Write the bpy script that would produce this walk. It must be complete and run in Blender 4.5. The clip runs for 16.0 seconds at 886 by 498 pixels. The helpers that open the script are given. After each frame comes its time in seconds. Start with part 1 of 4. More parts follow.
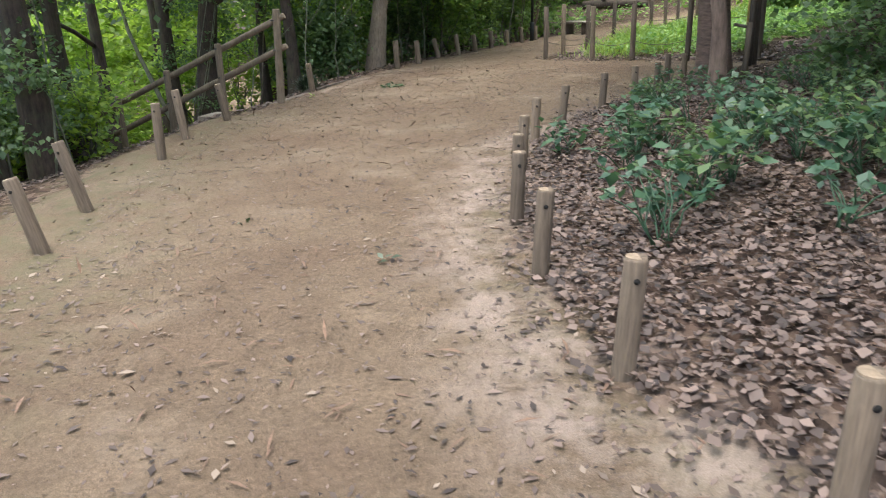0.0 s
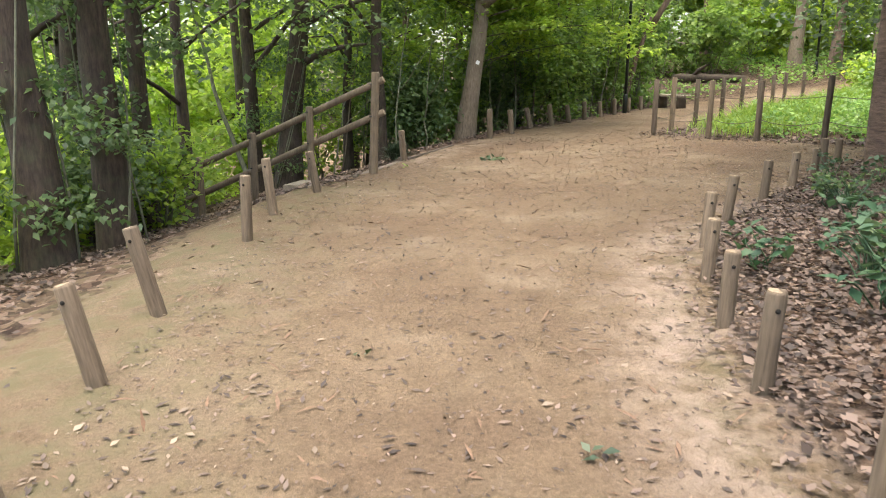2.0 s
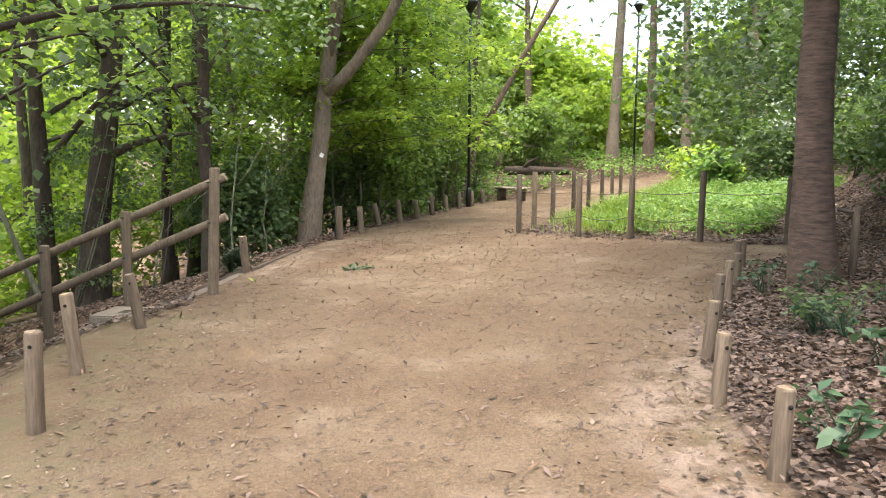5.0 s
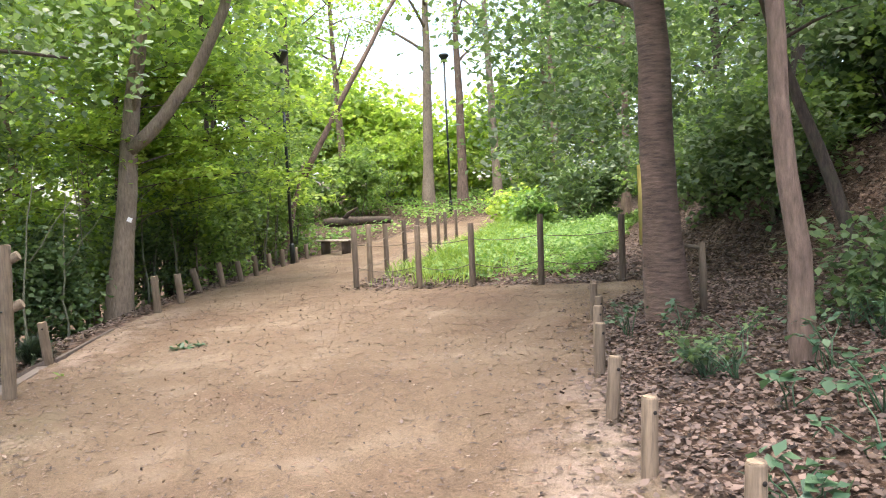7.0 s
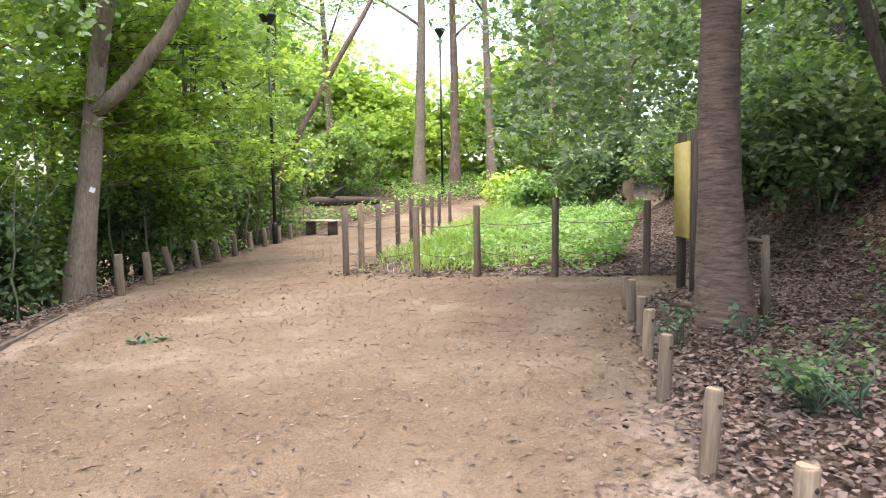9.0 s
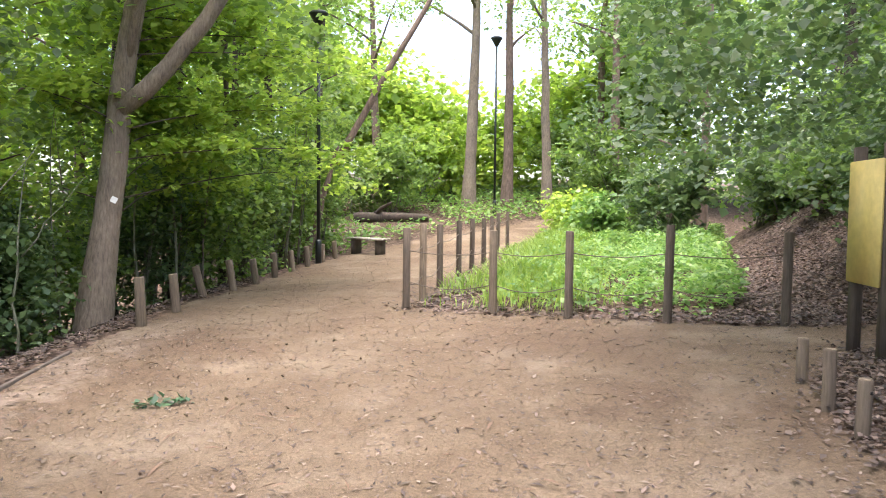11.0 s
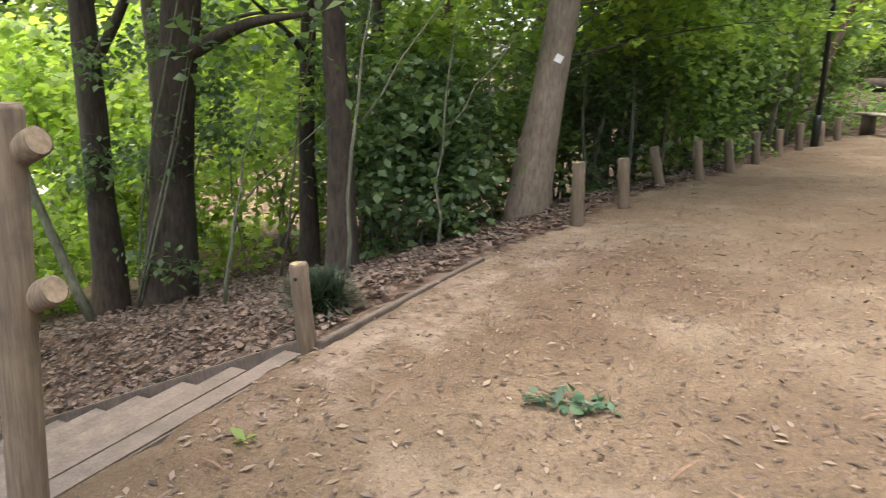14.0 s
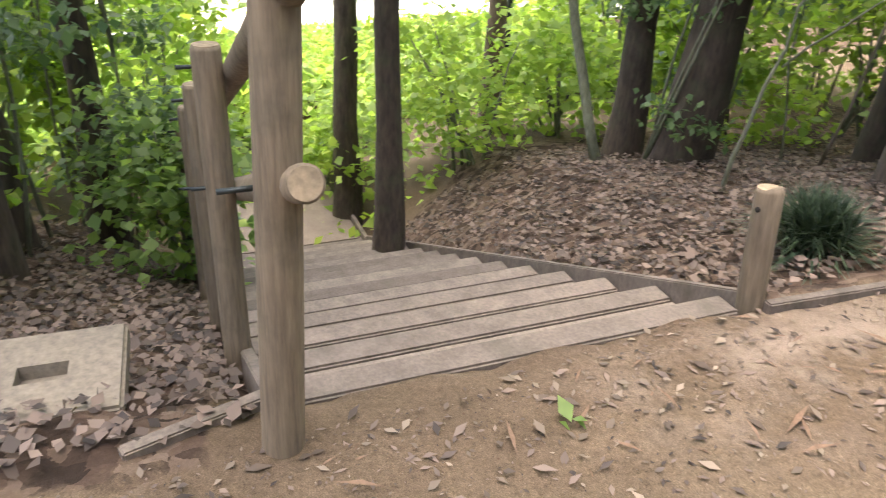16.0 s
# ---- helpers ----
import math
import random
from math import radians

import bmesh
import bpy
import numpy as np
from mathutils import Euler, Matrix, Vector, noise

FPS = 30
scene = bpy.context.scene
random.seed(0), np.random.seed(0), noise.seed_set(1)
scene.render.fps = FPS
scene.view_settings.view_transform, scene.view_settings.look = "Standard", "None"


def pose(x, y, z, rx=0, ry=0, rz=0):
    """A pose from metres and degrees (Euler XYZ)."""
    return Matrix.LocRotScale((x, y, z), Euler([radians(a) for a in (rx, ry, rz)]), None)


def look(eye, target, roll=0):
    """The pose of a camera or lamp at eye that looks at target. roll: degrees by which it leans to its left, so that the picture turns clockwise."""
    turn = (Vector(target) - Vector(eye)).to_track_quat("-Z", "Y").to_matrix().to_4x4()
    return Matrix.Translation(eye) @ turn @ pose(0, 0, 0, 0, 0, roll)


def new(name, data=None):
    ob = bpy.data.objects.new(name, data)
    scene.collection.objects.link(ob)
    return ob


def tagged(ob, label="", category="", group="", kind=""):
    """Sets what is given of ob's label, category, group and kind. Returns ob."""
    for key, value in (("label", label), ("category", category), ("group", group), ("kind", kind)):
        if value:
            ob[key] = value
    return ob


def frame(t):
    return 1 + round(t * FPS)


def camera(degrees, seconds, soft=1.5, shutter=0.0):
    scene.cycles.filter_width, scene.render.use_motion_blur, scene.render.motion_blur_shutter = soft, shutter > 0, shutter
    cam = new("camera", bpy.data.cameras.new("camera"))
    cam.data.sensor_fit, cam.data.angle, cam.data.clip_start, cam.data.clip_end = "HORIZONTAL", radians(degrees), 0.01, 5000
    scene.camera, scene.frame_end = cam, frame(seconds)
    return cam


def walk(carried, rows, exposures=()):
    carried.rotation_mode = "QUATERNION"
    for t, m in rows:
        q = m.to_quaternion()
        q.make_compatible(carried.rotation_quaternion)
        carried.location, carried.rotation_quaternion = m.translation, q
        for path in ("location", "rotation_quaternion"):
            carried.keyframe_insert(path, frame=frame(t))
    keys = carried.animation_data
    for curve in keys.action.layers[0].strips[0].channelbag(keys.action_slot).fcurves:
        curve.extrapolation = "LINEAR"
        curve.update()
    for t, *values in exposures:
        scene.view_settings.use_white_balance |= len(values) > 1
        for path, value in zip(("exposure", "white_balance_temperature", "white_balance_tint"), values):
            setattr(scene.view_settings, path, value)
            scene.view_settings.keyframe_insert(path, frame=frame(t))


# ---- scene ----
cam = camera(61.0, 16.0, soft=1.0, shutter=0.2)
PATH = [
    (0, (0.013, 0.007, 1.384), (0.001, 1.908, 0.762), -1.8),
    (0.5, (-0.209, 0.309, 1.409), (-0.309, 2.222, 0.832), -1.4),
    (1, (-0.377, 0.669, 1.4), (-0.537, 2.595, 0.887), 0.2),
    (1.5, (-0.543, 1.031, 1.387), (-0.71, 2.956, 0.872), 0.3),
    (2, (-0.661, 1.386, 1.4), (-0.82, 3.325, 0.937), 0.2),
    (2.5, (-0.805, 1.743, 1.409), (-0.967, 3.699, 1.024), 0.6),
    (3, (-0.948, 2.088, 1.419), (-1.001, 4.06, 1.093), 0.8),
    (3.5, (-1.076, 2.429, 1.412), (-1.111, 4.404, 1.102), 1.0),
    (4, (-1.199, 2.706, 1.429), (-1.109, 4.686, 1.164), 1.4),
    (6.5, (-1.455, 3.975, 1.5), (-0.801, 5.857, 1.327), -2.5),
    (7, (-1.533, 4.059, 1.527), (-0.738, 5.89, 1.414), -2.8),
    (7.5, (-1.48, 4.271, 1.504), (-0.65, 6.088, 1.401), -2.3),
    (8, (-1.399, 4.536, 1.527), (-0.557, 6.346, 1.42), -2.2),
    (8.5, (-1.31, 4.931, 1.462), (-0.474, 6.744, 1.342), -1.9),
    (9, (-1.263, 5.357, 1.47), (-0.429, 7.168, 1.313), -1.0),
    (11.5, (-0.984, 7.841, 1.523), (-0.241, 9.694, 1.414), 0.7),
    (12, (-1.026, 8.331, 1.496), (-0.3, 10.183, 1.286), 0.4),
    (12.5, (-0.967, 8.753, 1.501), (-0.529, 10.684, 1.223), -0.5),
    (13, (-0.91, 9.191, 1.495), (-0.68, 11.145, 1.136), 1.2),
    (13.5, (-0.797, 9.597, 1.512), (-0.821, 11.552, 1.091), 0.9),
    (14, (-0.789, 10.047, 1.51), (-1.187, 11.946, 1.026), 1.1),
    (14.5, (-0.874, 10.45, 1.51), (-1.578, 12.234, 0.941), 2.1),
    (15, (-0.885, 10.803, 1.487), (-1.976, 12.344, 0.826), 1.9),
    (15.5, (-0.924, 11.109, 1.466), (-2.163, 12.429, 0.616), 3.7),
    (16, (-0.933, 11.284, 1.493), (-2.38, 12.293, 0.551), 2.6),
]
walk(cam, [(t, look(eye, target, roll)) for t, eye, target, roll in PATH], [(0, 1.9, 6200, 6), (1, 2.15, 6800, 7), (3, 2.3, 7100, 8), (7, 2.6, 6700, 14), (9, 2.7, 6500, 15), (12, 2.6, 6600, 15), (14, 2.45, 6800, 12), (16, 2.75, 6800, 12)])

# ---- light ----
world = bpy.data.worlds.new("sky")
scene.world = world
world.use_nodes = True
wn = world.node_tree.nodes
wl = world.node_tree.links
sky = wn.new("ShaderNodeTexSky")
sky.sky_type, sky.sun_disc = "NISHITA", False
SUN_AZ, SUN_EL = radians(215), radians(80)
sky.sun_elevation, sky.sun_rotation = SUN_EL, SUN_AZ
sky.air_density, sky.dust_density, sky.ozone_density = 1.0, 4.0, 1.0
wn["Background"].inputs["Strength"].default_value = 0.15
wl.new(sky.outputs["Color"], wn["Background"].inputs["Color"])
sun_data = bpy.data.lights.new("sun", "SUN")
sun_data.energy, sun_data.angle, sun_data.color = 1.5, radians(85), (1.0, 0.96, 0.88)
sun = new("sun", sun_data)
SUN_DIR = Vector((math.sin(SUN_AZ) * math.cos(SUN_EL), math.cos(SUN_AZ) * math.cos(SUN_EL), math.sin(SUN_EL)))
sun.matrix_world = look(SUN_DIR * 60, (0, 0, 0))


# ---- materials ----
def nodes_of(name):
    m = bpy.data.materials.new(name)
    m.use_nodes = True
    t = m.node_tree
    return m, t.nodes, t.links, t.nodes["Principled BSDF"]


def ramp(n, stops):
    r = n.new("ShaderNodeValToRGB")
    e = r.color_ramp.elements
    while len(e) < len(stops):
        e.new(0.5)
    for k, (p, c) in zip(e, stops):
        k.position, k.color = p, (*c, 1)
    return r


def noise_tex(n, l, vec, scale, detail=4.0, rough=0.6):
    x = n.new("ShaderNodeTexNoise")
    x.inputs["Scale"].default_value, x.inputs["Detail"].default_value, x.inputs["Roughness"].default_value = scale, detail, rough
    if vec is not None:
        l.new(vec, x.inputs["Vector"])
    return x


def mix_col(n, l, fac, a, b, kind="MIX"):
    x = n.new("ShaderNodeMix")
    x.data_type, x.blend_type = "RGBA", kind
    for sock, v in ((x.inputs[0], fac), (x.inputs[6], a), (x.inputs[7], b)):
        if isinstance(v, bpy.types.NodeSocket):
            l.new(v, sock)
        else:
            sock.default_value = v if isinstance(v, float) else (*v, 1)
    return x.outputs[2]


def bump_on(n, l, bsdf, height, strength, dist):
    b = n.new("ShaderNodeBump")
    b.inputs["Strength"].default_value, b.inputs["Distance"].default_value = strength, dist
    l.new(height, b.inputs["Height"])
    l.new(b.outputs["Normal"], bsdf.inputs["Normal"])


def leaf_material(name, low, high, glow=0.45, rough=0.45):
    m, n, l, p = nodes_of(name)
    g = n.new("ShaderNodeNewGeometry")
    r = ramp(n, [(0.0, low), (0.55, tuple((a + b) / 2 for a, b in zip(low, high))), (1.0, high)])
    l.new(g.outputs["Random Per Island"], r.inputs["Fac"])
    l.new(r.outputs["Color"], p.inputs["Base Color"])
    p.inputs["Roughness"].default_value = rough
    p.inputs["Specular IOR Level"].default_value = 0.5
    tr = n.new("ShaderNodeBsdfTranslucent")
    warm = mix_col(n, l, 1.0, r.outputs["Color"], (1.32, 1.36, 0.95), "MULTIPLY")
    l.new(warm, tr.inputs["Color"])
    mx = n.new("ShaderNodeMixShader")
    mx.inputs[0].default_value = glow
    l.new(p.outputs[0], mx.inputs[1])
    l.new(tr.outputs[0], mx.inputs[2])
    l.new(mx.outputs[0], n["Material Output"].inputs["Surface"])
    return m


def bark_material(name, dark, pale, scale=1.0, moss=0.0, stretch=(1, 1, 0.22)):
    m, n, l, p = nodes_of(name)
    tc = n.new("ShaderNodeTexCoord")
    mp = n.new("ShaderNodeMapping")
    mp.inputs["Scale"].default_value = stretch
    l.new(tc.outputs["Object"], mp.inputs["Vector"])
    a = noise_tex(n, l, mp.outputs[0], 26 * scale, 5, 0.7)
    b = noise_tex(n, l, tc.outputs["Object"], 2.3, 3)
    r = ramp(n, [(0.3, dark), (0.7, pale)])
    l.new(a.outputs[0], r.inputs["Fac"])
    c = mix_col(n, l, 0.5, r.outputs["Color"], b.outputs[0], "OVERLAY")
    if moss:
        c2 = noise_tex(n, l, tc.outputs["Object"], 5, 4)
        rr = ramp(n, [(0.5, (0, 0, 0)), (0.68, (moss, moss, moss))])
        l.new(c2.outputs[0], rr.inputs["Fac"])
        c = mix_col(n, l, rr.outputs["Color"], c, (0.06, 0.075, 0.035))
    l.new(c, p.inputs["Base Color"])
    p.inputs["Roughness"].default_value = 0.9
    bump_on(n, l, p, a.outputs[0], 0.8, 0.02)
    return m


def wood_material(name, dark, pale, streak=0.08):
    m, n, l, p = nodes_of(name)
    tc = n.new("ShaderNodeTexCoord")
    oi = n.new("ShaderNodeObjectInfo")
    mp = n.new("ShaderNodeMapping")
    mp.inputs["Scale"].default_value = (1, 1, streak)
    l.new(tc.outputs["Object"], mp.inputs["Vector"])
    l.new(oi.outputs["Location"], mp.inputs["Location"])
    a = noise_tex(n, l, mp.outputs[0], 60, 5, 0.65)
    b = noise_tex(n, l, mp.outputs[0], 9, 3)
    s = n.new("ShaderNodeMath")
    s.operation = "MULTIPLY_ADD"
    l.new(oi.outputs["Random"], s.inputs[0])
    s.inputs[1].default_value, s.inputs[2].default_value = 0.5, 0.72
    r = ramp(n, [(0.28, dark), (0.72, pale)])
    l.new(a.outputs[0], r.inputs["Fac"])
    c = mix_col(n, l, 0.55, r.outputs["Color"], b.outputs[0], "OVERLAY")
    hs = n.new("ShaderNodeHueSaturation")
    l.new(c, hs.inputs["Color"])
    l.new(s.outputs[0], hs.inputs["Value"])
    st = noise_tex(n, l, tc.outputs["Object"], 6, 4)
    rr = ramp(n, [(0.52, (0, 0, 0)), (0.75, (0.55, 0.55, 0.55))])
    l.new(st.outputs[0], rr.inputs["Fac"])
    c = mix_col(n, l, rr.outputs["Color"], hs.outputs[0], (0.055, 0.05, 0.035))
    l.new(c, p.inputs["Base Color"])
    p.inputs["Roughness"].default_value = 0.85
    bump_on(n, l, p, a.outputs[0], 0.5, 0.006)
    return m


def plain_material(name, colour, rough=0.6, metal=0.0, grain=30.0, spread=0.25, bump=0.2):
    m, n, l, p = nodes_of(name)
    tc = n.new("ShaderNodeTexCoord")
    a = noise_tex(n, l, tc.outputs["Object"], grain, 5)
    b = noise_tex(n, l, tc.outputs["Object"], grain / 12, 3)
    lo, hi = tuple(c * (1 - spread) for c in colour), tuple(min(1, c * (1 + spread)) for c in colour)
    r = ramp(n, [(0.3, lo), (0.7, hi)])
    l.new(a.outputs[0], r.inputs["Fac"])
    c = mix_col(n, l, 0.35, r.outputs["Color"], b.outputs[0], "OVERLAY")
    l.new(c, p.inputs["Base Color"])
    p.inputs["Roughness"].default_value, p.inputs["Metallic"].default_value = rough, metal
    if bump:
        bump_on(n, l, p, a.outputs[0], bump, 0.005)
    return m


def ground_material():
    """Trodden sand on the path, brown litter soil beside it; the mesh's "sand" value says where the path runs."""
    m, n, l, p = nodes_of("forest_ground")
    tc = n.new("ShaderNodeTexCoord")
    pos = tc.outputs["Object"]
    at = n.new("ShaderNodeAttribute")
    at.attribute_name = "sand"
    edge = noise_tex(n, l, pos, 3.2, 6, 0.7)
    add = n.new("ShaderNodeMath")
    add.operation = "MULTIPLY_ADD"
    l.new(edge.outputs[0], add.inputs[0])
    add.inputs[1].default_value = 0.9
    l.new(at.outputs["Fac"], add.inputs[2])
    mask = ramp(n, [(0.86, (0, 0, 0)), (1.06, (1, 1, 1))])
    l.new(add.outputs[0], mask.inputs["Fac"])
    # sand
    big = noise_tex(n, l, pos, 0.55, 4, 0.55)
    mid = noise_tex(n, l, pos, 4.0, 5, 0.65)
    fine = noise_tex(n, l, pos, 42, 6, 0.8)
    sand = ramp(n, [(0.32, (0.112, 0.077, 0.052)), (0.5, (0.138, 0.1, 0.067)), (0.68, (0.172, 0.13, 0.091))])
    l.new(big.outputs[0], sand.inputs["Fac"])
    c = mix_col(n, l, 0.35, sand.outputs["Color"], mid.outputs[0], "OVERLAY")
    c = mix_col(n, l, 0.85, c, fine.outputs[0], "OVERLAY")
    grit = noise_tex(n, l, pos, 260, 2, 0.7)
    c = mix_col(n, l, 0.9, c, grit.outputs[0], "OVERLAY")
    pale = noise_tex(n, l, pos, 1.1, 5, 0.6)
    pr = ramp(n, [(0.56, (0, 0, 0)), (0.72, (0.26, 0.26, 0.26))])
    l.new(pale.outputs[0], pr.inputs["Fac"])
    c = mix_col(n, l, pr.outputs["Color"], c, (0.33, 0.265, 0.205))
    specks = n.new("ShaderNodeTexVoronoi")
    specks.inputs["Scale"].default_value = 24
    l.new(pos, specks.inputs["Vector"])
    sr = ramp(n, [(0.07, (0.75, 0.75, 0.75)), (0.16, (0, 0, 0))])
    l.new(specks.outputs["Distance"], sr.inputs["Fac"])
    gate = noise_tex(n, l, pos, 7, 3)
    gr = ramp(n, [(0.52, (0, 0, 0)), (0.6, (1, 1, 1))])
    l.new(gate.outputs[0], gr.inputs["Fac"])
    sp = mix_col(n, l, 1.0, sr.outputs["Color"], gr.outputs["Color"], "MULTIPLY")
    c = mix_col(n, l, sp, c, (0.085, 0.05, 0.032))
    # soil under the litter
    cells = n.new("ShaderNodeTexVoronoi")
    cells.inputs["Scale"].default_value = 17
    warp = mix_col(n, l, 0.12, pos, mid.outputs["Color"])
    l.new(warp, cells.inputs["Vector"])
    soil = ramp(n, [(0.0, (0.03, 0.02, 0.015)), (0.4, (0.07, 0.045, 0.033)), (0.7, (0.115, 0.078, 0.058)), (1.0, (0.18, 0.132, 0.102))])
    sep = n.new("ShaderNodeSeparateColor")
    l.new(cells.outputs["Color"], sep.inputs[0])
    l.new(sep.outputs[0], soil.inputs["Fac"])
    s = mix_col(n, l, 0.5, soil.outputs["Color"], fine.outputs[0], "OVERLAY")
    out = mix_col(n, l, mask.outputs["Color"], s, c)
    # moss by the path's side
    ms = n.new("ShaderNodeAttribute")
    ms.attribute_name = "moss"
    mr = ramp(n, [(0.42, (0, 0, 0)), (0.62, (1, 1, 1))])
    l.new(mid.outputs[0], mr.inputs["Fac"])
    mm = mix_col(n, l, 1.0, mr.outputs["Color"], ms.outputs["Color"], "MULTIPLY")
    out = mix_col(n, l, mm, out, (0.115, 0.1, 0.06))
    ch = n.new("ShaderNodeAttribute")
    ch.attribute_name = "chalk"
    cs = noise_tex(n, l, pos, 2.6, 6, 0.7)
    cr = ramp(n, [(0.42, (0, 0, 0)), (0.6, (1, 1, 1))])
    l.new(cs.outputs[0], cr.inputs["Fac"])
    cm = mix_col(n, l, 1.0, cr.outputs["Color"], ch.outputs["Color"], "MULTIPLY")
    chalk_col = mix_col(n, l, 0.8, (0.31, 0.245, 0.205), grit.outputs[0], "OVERLAY")
    out = mix_col(n, l, cm, out, chalk_col)
    l.new(out, p.inputs["Base Color"])
    p.inputs["Roughness"].default_value = 0.95
    p.inputs["Specular IOR Level"].default_value = 0.15
    h = n.new("ShaderNodeMath")
    h.operation = "ADD"
    l.new(mid.outputs[0], h.inputs[0])
    l.new(fine.outputs[0], h.inputs[1])
    bump_on(n, l, p, h.outputs[0], 0.8, 0.022)
    return m


M_GROUND = ground_material()
M_LEAF_DARK = leaf_material("dark_evergreen_leaf", (0.052, 0.098, 0.045), (0.14, 0.205, 0.082), 0.46, 0.42)
M_LEAF_MID = leaf_material("green_leaf", (0.09, 0.16, 0.046), (0.225, 0.32, 0.085), 0.54)
M_LEAF_LIGHT = leaf_material("bright_leaf", (0.17, 0.275, 0.045), (0.36, 0.46, 0.09), 0.58)
M_LEAF_BED = leaf_material("bed_leaf", (0.085, 0.185, 0.045), (0.235, 0.36, 0.105), 0.45)
M_LEAF_BLUE = leaf_material("bluish_leaf", (0.028, 0.075, 0.042), (0.075, 0.135, 0.07), 0.3)
M_GRASS = leaf_material("grass_blade", (0.12, 0.215, 0.04), (0.27, 0.365, 0.08), 0.5)
M_TUFT = leaf_material("dark_blade", (0.015, 0.03, 0.018), (0.05, 0.075, 0.04), 0.15)
M_LITTER = leaf_material("dry_leaf", (0.018, 0.011, 0.009), (0.18, 0.128, 0.104), 0.1, 0.7)
M_LITTER_PALE = leaf_material("pale_dry_leaf", (0.05, 0.032, 0.023), (0.24, 0.185, 0.14), 0.1, 0.7)
M_TWIG = plain_material("twig_wood", (0.14, 0.085, 0.055), 0.9, 0, 60)
M_BARK_DARK = bark_material("dark_bark", (0.02, 0.014, 0.011), (0.085, 0.06, 0.046), 1.0, 0.3)
M_BARK_PALE = bark_material("pale_bark", (0.10, 0.075, 0.055), (0.24, 0.19, 0.145), 1.4)
M_BARK_BROWN = bark_material("brown_bark", (0.06, 0.04, 0.03), (0.19, 0.13, 0.10), 0.8, 0.1)
M_BARK_RINGED = bark_material("ringed_bark", (0.035, 0.022, 0.017), (0.15, 0.098, 0.074), 0.9, 0.08, (0.25, 0.25, 1.3))
M_STEM = bark_material("green_stem", (0.07, 0.075, 0.05), (0.20, 0.20, 0.14), 1.5)
M_POST = wood_material("weathered_log", (0.07, 0.05, 0.034), (0.18, 0.135, 0.094))
M_POST_DARK = wood_material("dark_log", (0.04, 0.03, 0.023), (0.115, 0.085, 0.063))
M_RAIL = wood_material("rail_log", (0.11, 0.08, 0.055), (0.25, 0.188, 0.13))
M_ENDGRAIN = plain_material("end_grain", (0.22, 0.165, 0.11), 0.9, 0, 45, 0.35)
M_HOLE_SHADE = plain_material("hole_shade", (0.012, 0.01, 0.008), 1.0, 0, 30, 0.2, 0)
M_WIRE = plain_material("grey_rope", (0.10, 0.08, 0.06), 0.8, 0.0, 80)
M_TREAD = plain_material("pressed_gravel", (0.165, 0.13, 0.11), 0.95, 0, 70, 0.3, 0.5)
M_NOSING = wood_material("grey_timber", (0.085, 0.067, 0.056), (0.155, 0.122, 0.102), 0.5)
M_CONCRETE = plain_material("concrete", (0.17, 0.14, 0.11), 0.9, 0, 40, 0.25, 0.4)
M_LAMP = plain_material("dark_lamp_metal", (0.03, 0.035, 0.035), 0.45, 0.6, 20, 0.2, 0.05)
M_SIGN = plain_material("yellow_board", (0.55, 0.43, 0.14), 0.6, 0, 12, 0.12, 0.05)
M_TAG = plain_material("white_tag", (0.72, 0.72, 0.7), 0.5, 0, 12, 0.08, 0)
# pale ground, whitened further so the colour carries its overexposure
M_BRIGHT_SHEET = plain_material("overexposed_pale_ground", (0.6, 0.57, 0.5), 0.85, 0, 3, 0.12, 0.2)
M_BENCH = wood_material("bench_wood", (0.24, 0.21, 0.17), (0.46, 0.42, 0.35), 0.3)
m_glass, _n, _l, _p = nodes_of("lantern_glass")
_p.inputs["Base Color"].default_value = (0.85, 0.88, 0.88, 1)
_p.inputs["Roughness"].default_value, _p.inputs["Transmission Weight"].default_value = 0.25, 0.7


# ---- mesh helpers ----
def part(name, bm, material, parent=None, label="", smooth=True):
    me = bpy.data.meshes.new(name)
    bm.to_mesh(me)
    bm.free()
    me.materials.append(material)
    if smooth:
        me.polygons.foreach_set("use_smooth", [True] * len(me.polygons))
    ob = new(name, me)
    if parent is not None:
        ob.parent = parent
    return tagged(ob, label)


def raw(name, verts, faces, material, parent=None, label="", smooth=False):
    me = bpy.data.meshes.new(name)
    me.from_pydata(verts, [], faces)
    me.materials.append(material)
    if smooth:
        me.polygons.foreach_set("use_smooth", [True] * len(me.polygons))
    ob = new(name, me)
    if parent is not None:
        ob.parent = parent
    return tagged(ob, label)


def quads(name, verts, n_quads, material, parent=None):
    """A mesh of loose quads; verts holds four points for each."""
    me = bpy.data.meshes.new(name)
    v = np.asarray(verts, np.float32).reshape(-1, 3)
    me.vertices.add(len(v))
    me.vertices.foreach_set("co", v.ravel())
    me.loops.add(n_quads * 4)
    me.loops.foreach_set("vertex_index", np.arange(n_quads * 4, dtype=np.int32))
    me.polygons.add(n_quads)
    me.polygons.foreach_set("loop_start", np.arange(0, n_quads * 4, 4, dtype=np.int32))
    me.update(calc_edges=True)
    me.materials.append(material)
    ob = new(name, me)
    if parent is not None:
        ob.parent = parent
    return ob


